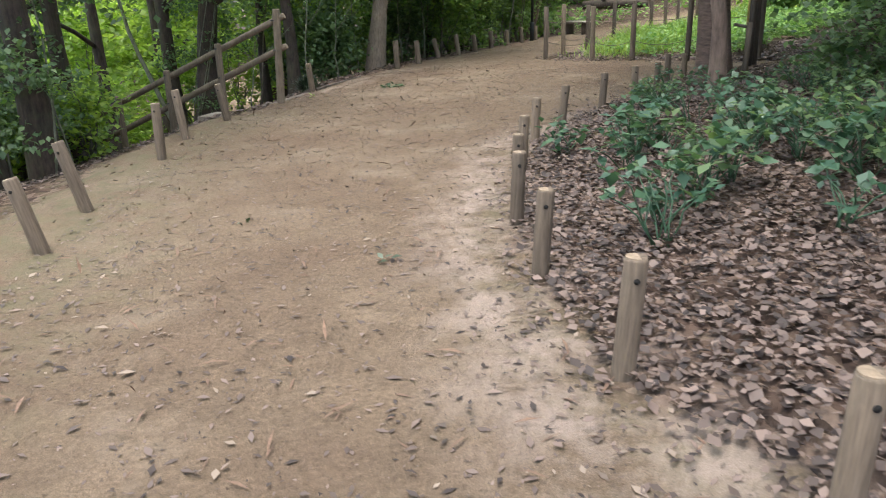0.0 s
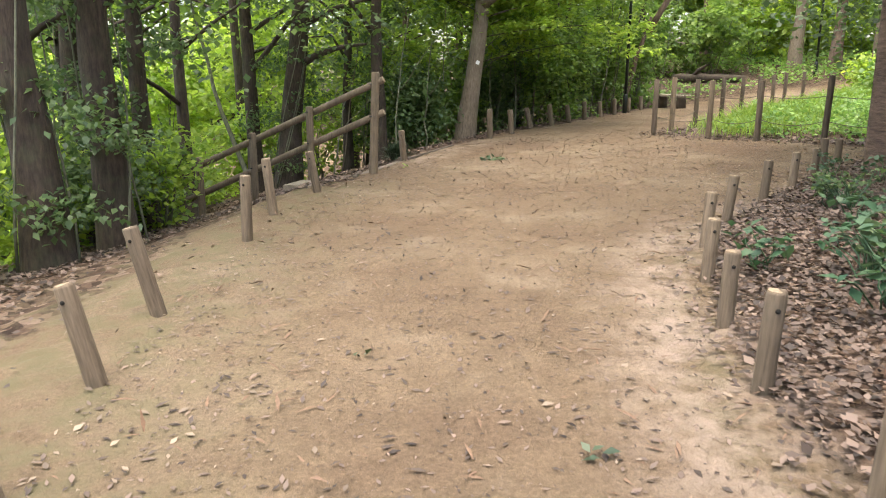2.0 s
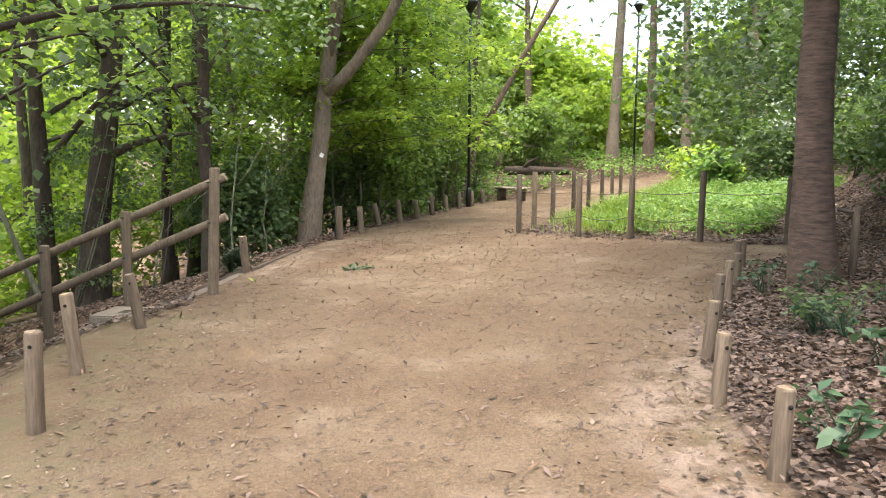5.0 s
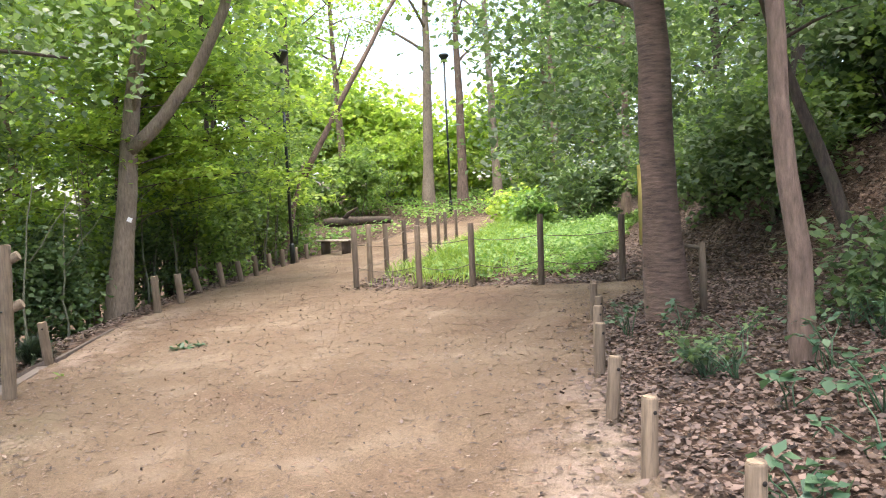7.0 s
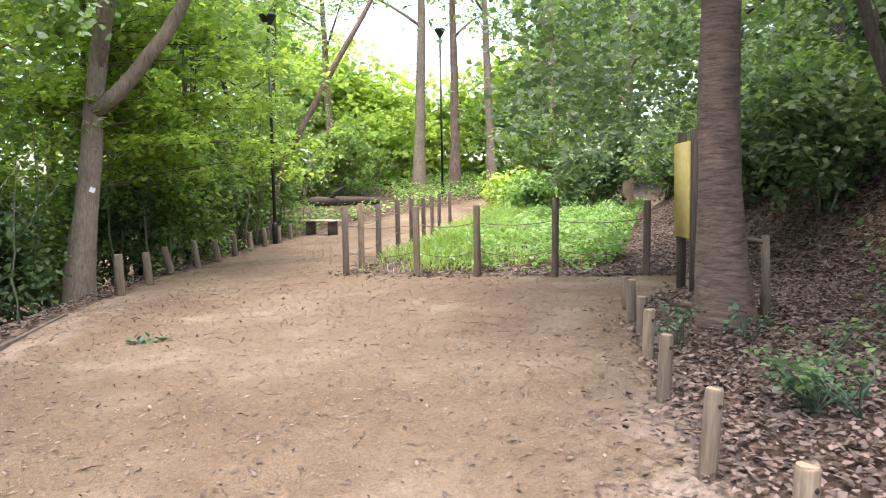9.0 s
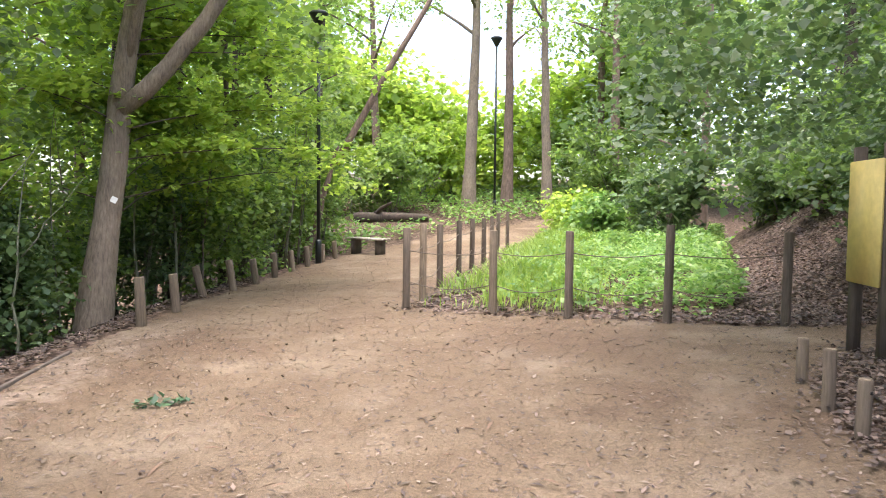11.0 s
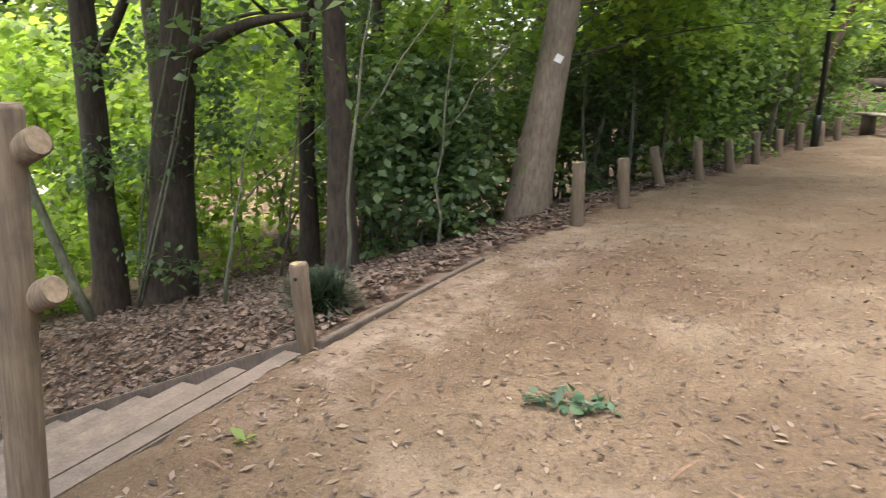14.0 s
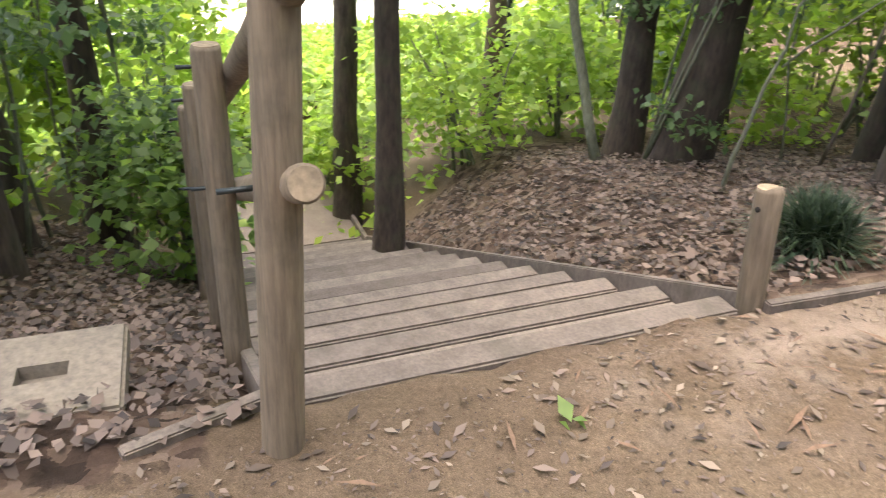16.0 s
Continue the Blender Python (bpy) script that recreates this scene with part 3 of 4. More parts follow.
# concrete drain box beside the rail
drain = tagged(new("drain_box"), "square concrete drain box with a recessed opening in its lid", "drain")
bm = bmesh.new()
W, Dp, Hh = 0.5, 0.52, 0.26
outer = [(-W / 2, -Dp / 2), (W / 2, -Dp / 2), (W / 2, Dp / 2), (-W / 2, Dp / 2)]
hole = [(-0.05, -0.08), (0.05, -0.08), (0.05, 0.08), (-0.05, 0.08)]
vb = [bm.verts.new((x, y, Hh - 0.075)) for x, y in outer]
vt = [bm.verts.new((x, y, Hh)) for x, y in outer]
ht = [bm.verts.new((x, y, Hh)) for x, y in hole]
hb = [bm.verts.new((x, y, Hh - 0.055)) for x, y in hole]
for k in range(4):
    j = (k + 1) % 4
    bm.faces.new((vb[k], vb[j], vt[j], vt[k]))
    bm.faces.new((vt[k], vt[j], ht[j], ht[k]))
    bm.faces.new((ht[k], ht[j], hb[j], hb[k]))
bm.faces.new(hb)
bmesh.ops.recalc_face_normals(bm, faces=bm.faces)
bmesh.ops.bevel(bm, geom=[e for e in bm.edges if all(v in vb or v in vt for v in e.verts)], offset=0.012, segments=2, affect="EDGES")
part("lid", bm, M_CONCRETE, drain, "weathered concrete lid with a hole", False)
part("body", box(W - .03, Dp - .03, Hh + .08, .01, -.158), M_CONCRETE, drain, smooth=False)
drain.matrix_world = pose(-3.31, 11.34, -0.36, 0, 0, -15)

# ---- trees ----
def limb_path(start, end, bend, n=7, seed=0):
    rng = random.Random(seed)
    s, e = Vector(start), Vector(end)
    mid = (s + e) / 2 + Vector(bend)
    out = []
    for k in range(n + 1):
        t = k / n
        q = s * (1 - t) ** 2 + mid * 2 * t * (1 - t) + e * t * t
        if 0 < k < n:
            q += Vector((rng.uniform(-.03, .03), rng.uniform(-.03, .03), 0))
        out.append(q)
    return out


def tree(x, y, r, height, lean=(0, 0), bark=M_BARK_DARK, leaf=M_LEAF_MID, leaf_n=5000, leaf_size=0.13, crown=None, limbs=6, limb_from=0.5, label="", seed=0, extra=(), bend=(0, 0), flare=1.55):
    rng = random.Random(seed)
    z = gz(x, y)
    root = tagged(new("tree"), label, "tree")
    base = Vector((x, y, z - 0.25))
    top = Vector((x + lean[0], y + lean[1], z + height))
    path = limb_path(base, top, (bend[0], bend[1], 0), 12, seed)
    rad = [r * (flare if k == 0 else 1.18 if k == 1 else 1.0) * (1 - 0.7 * (k / 12) ** 1.2) for k in range(13)]
    first = base.lerp(path[1], 0.4)
    path.insert(1, first)
    rad.insert(1, r * 1.32)
    part("trunk", tube(path, rad, 14, True, 0.05, seed), bark, root)
    ends = []
    for k in range(limbs):
        f = limb_from + (0.95 - limb_from) * (k + 0.5) / limbs
        i = f * 12
        s = path[int(i) + 1].lerp(path[min(int(i) + 2, 13)], i % 1)
        ang = rng.uniform(0, 6.28)
        ln = height * rng.uniform(0.16, 0.3)
        e = s + Vector((math.cos(ang) * ln, math.sin(ang) * ln, ln * rng.uniform(0.25, 0.8)))
        rr = r * (1 - 0.7 * f) * 0.5
        part("limb", tube(limb_path(s, e, (0, 0, ln * 0.12), 5, seed + k), [rr, rr * .85, rr * .7, rr * .55, rr * .4, rr * .22], 7), bark, root)
        ends.append(e)
    for s, e, b, r0, r1 in extra:
        pth = limb_path(s, e, b, 9, seed + 3)
        part("limb", tube(pth, [r0 + (r1 - r0) * k / 9 for k in range(10)], 12, True, 0.04, seed), bark, root)
        ends.append(Vector(e))
    if leaf_n:
        blobs = crown if crown else [(e.x, e.y, e.z + 0.2, height * .17, height * .17, height * .11) for e in ends] + [(top.x, top.y, top.z, height * .2, height * .2, height * .13)]
        pts = cloud_points(blobs, leaf_n)
        quads("crown", leaf_quads(pts, leaf_size), len(pts), leaf, root)
    return root


def shrub(x, y, rx, ry, h, leaf, n, size, label, stems=5, seed=0, lift=0.0, tuft=0.14, name="shrub"):
    rng = random.Random(seed)
    z = gz(x, y)
    root = tagged(new(name), label, "shrub")
    blobs = []
    for k in range(stems):
        a = rng.uniform(0, 6.28)
        e = Vector((x + math.cos(a) * rx * rng.uniform(.2, .75), y + math.sin(a) * ry * rng.uniform(.2, .75), z + h * rng.uniform(.5, .95)))
        s = Vector((x + rng.uniform(-.15, .15) * rx, y + rng.uniform(-.15, .15) * ry, z - 0.05))
        part("stem", tube(limb_path(s, e, (0, 0, h * .1), 5, seed + k), [.022, .02, .017, .014, .01, .006], 6), M_STEM, root)
        blobs.append((e.x, e.y, e.z * .9 + z * .1, rx * .5, ry * .5, h * .34))
    blobs.append((x, y, z + lift + h * .42, rx * .85, ry * .85, h * .45))
    pts = cloud_points(blobs, n, tuft=tuft, shell=0.3)
    lo = ground_z(pts[:, 0], pts[:, 1]) + 0.03
    pts[:, 2] = np.maximum(pts[:, 2], lo + 0.1 * RNG.random(len(pts)))
    quads("foliage", leaf_quads(pts, size), len(pts), leaf, root)
    return root


# the large trees beside the path
lz = gz(-1.6, 18.2)
leaning = tree(-1.6, 18.2, 0.19, 9.5, (1.25, 0.2), M_BARK_PALE, M_LEAF_MID, 7000, 0.16, label="tall pale-barked tree leaning over the path with a forked trunk", seed=3, limbs=4, limb_from=.6,
               extra=[((-1.22, 18.22, lz + 2.9), (0.75, 18.0, lz + 6.2), (0.45, 0, -0.45), .13, .08), ((-1.1, 18.2, lz + 3.6), (-0.3, 17.6, lz + 6.4), (-.2, 0, .2), .07, .04)],
               crown=[(-2.0, 15.5, 4.9, 1.6, 1.6, .6), (-1.5, 17.0, 5.6, 2.2, 2.0, 1.1), (0.9, 18.2, 6.6, 1.8, 1.8, 1.1), (0.3, 19.8, 4.3, 1.9, 1.5, .7), (-2.8, 18.8, 4.6, 1.6, 1.8, 1.0), (-0.5, 18.3, 9.3, 2.4, 2.4, 1.4)])
sprays = []
rs = random.Random(61)
for k in range(26):
    x, y = rs.uniform(-3.0, 2.4), rs.uniform(18.7, 21.2)
    if x < -2.6:
        y -= 1.2
    zc = lz + rs.uniform(1.9, 4.8)
    root_at = Vector((-1.45 + .13 * (zc - lz) * .8, 18.2, zc - rs.uniform(.2, .6)))
    part("limb", tube(limb_path(root_at, (x, y, zc), (0, 0, .25), 5, k), [.011, .01, .009, .007, .005, .003], 5), M_BARK_DARK, leaning)
    for q in range(4):
        f = .45 + .2 * q
        sprays.append((root_at.x + (x - root_at.x) * f + rs.uniform(-.35, .35), root_at.y + (y - root_at.y) * f + rs.uniform(-.35, .35), zc - rs.uniform(-.1, .25), .55, .55, .1))
pts = cloud_points(sprays, 11000, tuft=.1, shell=.2)
quads("crown", leaf_quads(pts, .12, .42, .25, .25), len(pts), M_LEAF_LIGHT, leaning)
t = tube([(0, 0, 0), (0, -0.006, 0)], [.055, .055], 4)
tag = part("tree_tag", t, M_TAG, leaning, "small white numbered tag nailed to the bark", False)
tag.location = (-1.29, 17.985, 1.56)

bz = gz(3.62, 10.12)
tree(3.62, 10.12, 0.195, 8.5, (-0.45, 0.1), M_BARK_RINGED, M_LEAF_DARK, 15000, 0.10, label="straight brown tree with ringed bark and dark hanging leaves", seed=8, limbs=5, limb_from=.45,
     extra=[((3.5, 10.15, bz + 3.0), (4.9, 13.4, bz + 3.9), (0, 0, .5), .06, .02), ((3.5, 10.1, bz + 3.3), (2.9, 12.4, bz + 4.2), (0, 0, .4), .05, .015)],
     crown=[(3.4, 12.4, 2.9, .95, .95, .75), (4.2, 13.5, 2.45, 1.1, 1.0, .75), (5.6, 13.6, 3.0, 1.5, 1.3, .85), (4.6, 12.6, 3.9, 1.5, 1.5, .8), (3.2, 12.0, 3.9, 1.2, 1.2, .7), (6.6, 13.0, 3.6, 1.3, 1.3, 1.1), (3.4, 9.2, 4.9, 1.8, 1.8, .9), (3.3, 10.4, 7.5, 2.2, 2.2, 1.6), (6.9, 14.4, 2.4, 1.0, 1.0, .7)])
tree(2.87, 7.85, 0.082, 6.0, (-0.45, 0.1), M_BARK_BROWN, M_LEAF_DARK, 3500, 0.11, label="slender brown tree on the leafy bank", seed=12, limbs=5, limb_from=.45, flare=1.35)
tree(5.6, 9.35, 0.08, 4.5, (-1.2, 1.0), M_BARK_DARK, M_LEAF_DARK, 2500, 0.11, label="thin dark tree leaning on the leafy slope", seed=14, limbs=5, limb_from=.4)

# stair side trees
for i, (x, y, r, h, lx, ly, lab) in enumerate([
        (-5.15, 8.3, .21, 9, -.5, 0, "thick dark trunk with ivy stems beside the path"), (-4.97, 9.35, .19, 9, -.3, 0, "thick dark trunk wrapped in thin climbing stems"),
        (-5.3, 17.0, .24, 9, 1.0, .2, "broad dark tree leaning on the leafy slope"), (-5.95, 16.95, .16, 9, -.1, .2, "dark straight tree trunk behind a broader tree"),
        (-6.27, 14.38, .12, 10, -.15, 0, "slim dark trunk at the foot of the stair"), (-8.39, 15.03, .15, 10, .1, 0, "slim dark trunk beyond the stair"),
        (-4.3, 18.6, .11, 9, .2, 0, "slim dark trunk in the undergrowth"), (-3.25, 16.9, .13, 9, -.1, 0, "dark straight trunk before dense shrubs"),
        (-4.1, 20.6, .12, 9, .3, 0, "brown straight trunk among shrubs"), (-5.6, 11.3, .13, 9, .1, 0, "dark trunk on the slope by the handrail"),
        (-7.2, 12.2, .13, 9, .2, 0, "dark trunk on the lower slope"), (-6.1, 9.8, .12, 9, -.2, 0, "slim dark trunk among bright leaves"), (-5.9, 11.45, .3, 8, -.3, 0, "thick dark trunk standing beside the stair")]):
    if i == 9:
        continue
    if i == 12:
        x, y, r = -6.4, 11.4, .17
    tree(x, y, r, h, (lx, ly), M_BARK_DARK, M_LEAF_DARK if i < 4 or i % 3 == 0 else M_LEAF_MID, 2400 if i < 4 or i in (9, 11) else 1700, 0.12, label=lab, seed=20 + i, limbs=8, limb_from=.26)
rsi = random.Random(71)
for x, y, dx in ((-5.15, 8.3, -.5), (-4.97, 9.35, -.3), (-5.3, 17.0, 1.0), (-6.1, 9.8, -.2), (-6.4, 11.4, -.3), (-3.6, 18.3, .25), (-7.2, 12.2, .2)):
    z = gz(x, y)
    ivy = tagged(new("climbing_vine"), "dark leafy vine climbing and hanging about a tree trunk", "vine")
    for q in range(3):
        a = rsi.uniform(0, 6.28)
        pth = [(x + dx * h / 9 + math.cos(a + h * .7) * (.3 - .03 * h), y + math.sin(a + h * .7) * (.3 - .03 * h), z - .05 + h) for h in (0, .5, 1.1, 1.8, 2.6, 3.4)]
        part("stem", tube(pth, [.016, .015, .013, .012, .009, .005], 6), M_STEM, ivy)
    clumps = [(x + dx * h / 9 + rsi.uniform(-.75, .75), y + rsi.uniform(-.6, .6), z + h, .34, .34, .2) for h in [rsi.uniform(.5, 4.2) for _ in range(13)]]
    pts = cloud_points(clumps, 1900, tuft=.12, shell=.2)
    quads("foliage", leaf_quads(pts, .085, .36, .6, .4), len(pts), M_LEAF_DARK, ivy)
tree(-5.6, 11.3, .13, 9, (.1, 0), M_BARK_DARK, M_LEAF_DARK, 9000, .085, label="dark trunk by the handrail with a long leafy limb", seed=29, limbs=4, limb_from=.45,
     extra=[((-5.55, 11.3, 2.2), (-1.8, 11.3, 2.95), (0, 0, .6), .055, .012)],
     crown=[(-1.75, 11.4, 3.0, .75, .75, .4), (-2.5, 11.4, 3.35, .9, .9, .45), (-3.3, 11.3, 3.5, 1.0, 1.0, .5), (-4.4, 11.3, 4.1, 1.0, 1.0, .5), (-5.5, 11.3, 8.6, 1.7, 1.7, 1.1), (-6.2, 10.8, 6.0, 1.3, 1.3, .8)])
sap = tagged(new("sapling"), "pale green bent sapling stem on the slope", "sapling")
z = gz(-5.7, 16.4)
part("stem", tube(limb_path((-5.7, 16.4, z - .1), (-6.9, 16.3, z + 4.2), (-.25, 0, -.2), 9, 3), [.055, .052, .05, .046, .042, .038, .034, .03, .024, .015], 9), M_STEM, sap)
pts = cloud_points([(-7.0, 16.2, z + 4.2, .9, .9, .6)], 500)
quads("foliage", leaf_quads(pts, .12), len(pts), M_LEAF_LIGHT, sap)
for i, (x, y, ex, ey, h) in enumerate([(-2.75, 15.6, .25, .1, 2.6), (-4.0, 15.9, .35, .2, 1.9), (-2.3, 17.0, .1, .3, 2.3)]):
    s = tagged(new("bare_stem"), "thin bare grey stem rising from the litter", "sapling")
    z = gz(x, y)
    part("stem", tube(limb_path((x, y, z - .05), (x + ex, y + ey, z + h), (-.12, 0, 0), 7, i), [.02, .018, .016, .014, .012, .01, .008, .004], 6), M_STEM, s)
    part("twig", tube(limb_path((x + ex * .5, y + ey * .5, z + h * .5), (x + ex + .6, y + ey, z + h * .9), (0, 0, .05), 5, i), [.01, .009, .008, .006, .005, .003], 5), M_STEM, s)

# woods behind the undergrowth, with trunks that can be told apart
WOODS = [(-3.2, 22.5, .1), (-1.6, 21.2, .07), (-0.4, 23.2, .12), (0.6, 23.6, .07), (-2.2, 25.5, .13), (1.2, 26.2, .11), (-5.2, 23.8, .13), (-7.4, 20.5, .14), (-8.2, 17.0, .12), (2.6, 28.5, .13), (-0.8, 28.6, .13), (4.2, 31.0, .13)]
for i, (x, y, r) in enumerate(WOODS):
    tree(x, y, r, 8 + (i * 37 % 30) / 10, ((i * 53 % 9 - 4) * .12, 0), M_BARK_DARK if i % 4 else M_BARK_BROWN, (M_LEAF_LIGHT, M_LEAF_MID, M_LEAF_LIGHT, M_LEAF_LIGHT)[i % 4], 3000, 0.17,
         label="woodland tree with a slim trunk behind the undergrowth", seed=50 + i, limbs=7, limb_from=.32)
z = gz(3.4, 26.2)
tree(2.9, 26.6, .13, 3.0, (.9, -.2), M_BARK_BROWN, M_LEAF_MID, 0, .15, label="slanting bare trunk reaching over the path", seed=77, limbs=0,
     extra=[((3.75, 26.4, z + 2.4), (7.2, 25.6, z + 8.6), (-.3, 0, -.3), .1, .05)])
FAR = [(13.9, 33.2, .2, 12, M_BARK_PALE), (12.8, 34.5, .22, 12, M_BARK_BROWN), (11.4, 35.2, .25, 13, M_BARK_PALE), (15.5, 31, .2, 11, M_BARK_BROWN), (18, 36, .22, 12, M_BARK_BROWN), (8.4, 38, .2, 11, M_BARK_BROWN),
       (14.8, 25.5, .16, 9, M_BARK_BROWN), (12.5, 18.5, .15, 8, M_BARK_DARK), (10.5, 14.5, .14, 8, M_BARK_DARK), (9.2, 11.5, .14, 8, M_BARK_DARK), (8.0, 8.0, .15, 8, M_BARK_DARK), (7.0, 4.5, .15, 8, M_BARK_DARK)]
for i, (x, y, r, h, b) in enumerate(FAR):
    tree(x, y, r, h, ((i * 31 % 7 - 3) * .15, 0), b, (M_LEAF_LIGHT, M_LEAF_MID, M_LEAF_LIGHT, M_LEAF_MID)[i % 4] if i < 6 else M_LEAF_DARK, 2400 if i < 4 else 3500 if i < 6 else 5500, 0.15,
         label="far tall tree with sunlit leaves on the rise" if i < 6 else "dark leafy tree on the steep bank", seed=90 + i, limbs=6, limb_from=.5 if i < 6 else .2)

# unseen trees added out of view so that their crowns shade the litter
for i, (x, y, h) in enumerate([(5.0, 2.6, 8.0), (4.6, -0.8, 8.5), (6.4, 6.0, 8.0)]):
    tree(x, y, .15, h, (-.6, .2), M_BARK_DARK, M_LEAF_DARK, 6500, .15, label="added unseen tree whose crown shades the bank", seed=150 + i, limbs=6, limb_from=.5,
         crown=[(x - 1.6, y + .6, h - 1.6, 1.7, 1.7, .9), (x - .6, y + .2, h - .4, 2.0, 2.0, 1.1), (x + .8, y, h - 1.4, 1.7, 1.7, 1.0)])

# ---- undergrowth ----
SHRUBS = [
    (-2.7, 17.6, .9, .8, 1.7, M_LEAF_DARK, 4200, .10, "dense dark evergreen shrub behind the litter"), (-3.6, 19.4, 1.2, .9, 2.2, M_LEAF_DARK, 3800, .11, "dense dark evergreen shrub"),
    (-2.2, 19.8, 1.0, .9, 2.0, M_LEAF_MID, 3600, .10, "dark green shrub behind the leaning tree"), (-0.9, 20.6, .9, .8, 2.1, M_LEAF_DARK, 3600, .10, "dark shrub behind the posts"),
    (0.1, 21.6, .9, .8, 2.3, M_LEAF_DARK, 3600, .11, "dark shrub behind the posts"), (1.0, 22.8, .9, .8, 2.5, M_LEAF_DARK, 3600, .11, "tall dark shrub behind the posts"),
    (1.2, 24.5, .9, .9, 2.6, M_LEAF_DARK, 3600, .12, "tall dark shrub near the lamp"), (2.3, 26.2, 1.0, .9, 2.6, M_LEAF_DARK, 3400, .12, "tall dark shrub beside the bench"), (3.6, 27.6, 1.0, 1.0, 2.2, M_LEAF_MID, 2800, .13, "shrub behind the bench"),
    (-1.4, 22.8, 1.3, 1.0, 2.6, M_LEAF_MID, 3200, .13, "green shrub in the wood"), (0.4, 25.0, 1.4, 1.0, 3.2, M_LEAF_MID, 3200, .14, "tall green shrub in the wood"),
    (-7.2, 15.9, 1.2, 1.0, 1.7, M_LEAF_LIGHT, 2200, .11, "bright yellow-green shrub below the slope"),
    (-9.3, 15.2, 1.3, 1.1, 1.6, M_LEAF_LIGHT, 1700, .13, "bright yellow-green shrub below the slope"), (-7.6, 17.6, 1.4, 1.1, 1.7, M_LEAF_LIGHT, 2400, .13, "bright leafy shrub behind the trees"),
    (-6.2, 18.8, 1.3, 1.1, 2.4, M_LEAF_MID, 3600, .13, "green shrub behind the trees"), (-5.4, 20.4, 1.3, 1.1, 2.6, M_LEAF_MID, 3400, .13, "green shrub behind the trees"),
    (-9.5, 20.5, 2.0, 1.6, 4.0, M_LEAF_LIGHT, 3800, .18, "sunlit bright tall shrub on the lower ground"),
    (-6.6, 10.4, 1.1, 1.2, 1.9, M_LEAF_MID, 3400, .12, "leafy shrub on the slope"), (-7.4, 8.6, 1.2, 1.2, 2.2, M_LEAF_LIGHT, 3400, .13, "bright leafy shrub on the slope"),
    (-6.0, 7.2, 1.0, 1.0, 1.8, M_LEAF_MID, 3000, .11, "leafy shrub beside thick trunks"), (-5.7, 6.0, 1.0, 1.0, 1.7, M_LEAF_DARK, 2600, .11, "green leafy shrub by the mossy verge"),
    (-8.8, 11.6, 1.6, 1.4, 2.6, M_LEAF_LIGHT, 3400, .15, "bright shrub on the lower slope"), (-8.4, 6.8, 1.5, 1.4, 3.0, M_LEAF_LIGHT, 3000, .15, "bright tall shrub beyond the trunks"),
    (-5.0, 10.6, .5, .5, 1.2, M_LEAF_MID, 1200, .09, "thin leafy shrub by the handrail"), (-6.3, 12.6, .9, .7, 1.5, M_LEAF_DARK, 2600, .1, "green leafy shrub beside the stair"),
    (-5.6, 10.6, .9, .8, 1.7, M_LEAF_DARK, 2000, .1, "green leafy shrub beside the stair"),
    (-8.6, 12.2, 1.2, 1.0, 4.2, M_LEAF_MID, 3600, .12, "tall dark leafy shrub beyond the handrail"), (-11.2, 13.6, 1.6, 1.4, 3.8, M_LEAF_MID, 3600, .15, "tall green shrub on the lower ground"),
    (4.6, 8.6, .8, .7, .9, M_LEAF_DARK, 1500, .09, "low dark shrub on the leafy bank"), 
    (7.4, 12.2, 1.2, 1.0, 1.7, M_LEAF_DARK, 2600, .12, "dark shrub on the steep bank"), (8.8, 14.4, 1.1, 1.0, 1.5, M_LEAF_DARK, 2400, .12, "dark shrub above the green bed"),
    (11.5, 23.0, 1.6, 1.2, 2.4, M_LEAF_DARK, 2800, .16, "dark shrub behind the green bed"), (11.0, 26.3, 1.3, 1.1, 1.3, M_LEAF_LIGHT, 2600, .16, "bright shrub at the bed's far end"),
    (10.3, 24.6, .9, .9, 1.3, M_LEAF_BED, 1400, .16, "bright broad-leaved shrub in the bed"), (13.5, 27.5, 2.2, 1.6, 3.2, M_LEAF_MID, 3000, .18, "green shrub on the rise"),
    (7.6, 34.0, 2.4, 1.8, 3.2, M_LEAF_MID, 3000, .2, "green shrub beyond the path's bend"), (5.2, 34.5, 2.2, 1.8, 3.4, M_LEAF_MID, 2800, .2, "green shrub beyond the path's bend"), (10.6, 37.5, 2.6, 2.0, 3.6, M_LEAF_LIGHT, 2800, .22, "bright shrub beyond the path's bend"),
    (16.5, 35.5, 3.0, 2.0, 3.6, M_LEAF_MID, 2800, .22, "green shrub on the rise")]
for i, (x, y, rx, ry, h, lf, n, s, lab) in enumerate(SHRUBS):
    if y > 17 and -4 < x < 4:
        lf, n, h = (M_LEAF_DARK if i % 3 == 0 else M_LEAF_MID), n, h * 1.15
    elif x < -4.8 and y < 21:
        lf, n = (M_LEAF_MID if lf is M_LEAF_DARK else M_LEAF_LIGHT), n * 3 // 5
    shrub(x, y, rx, ry, h, lf, n, s, lab, 6, 200 + i)

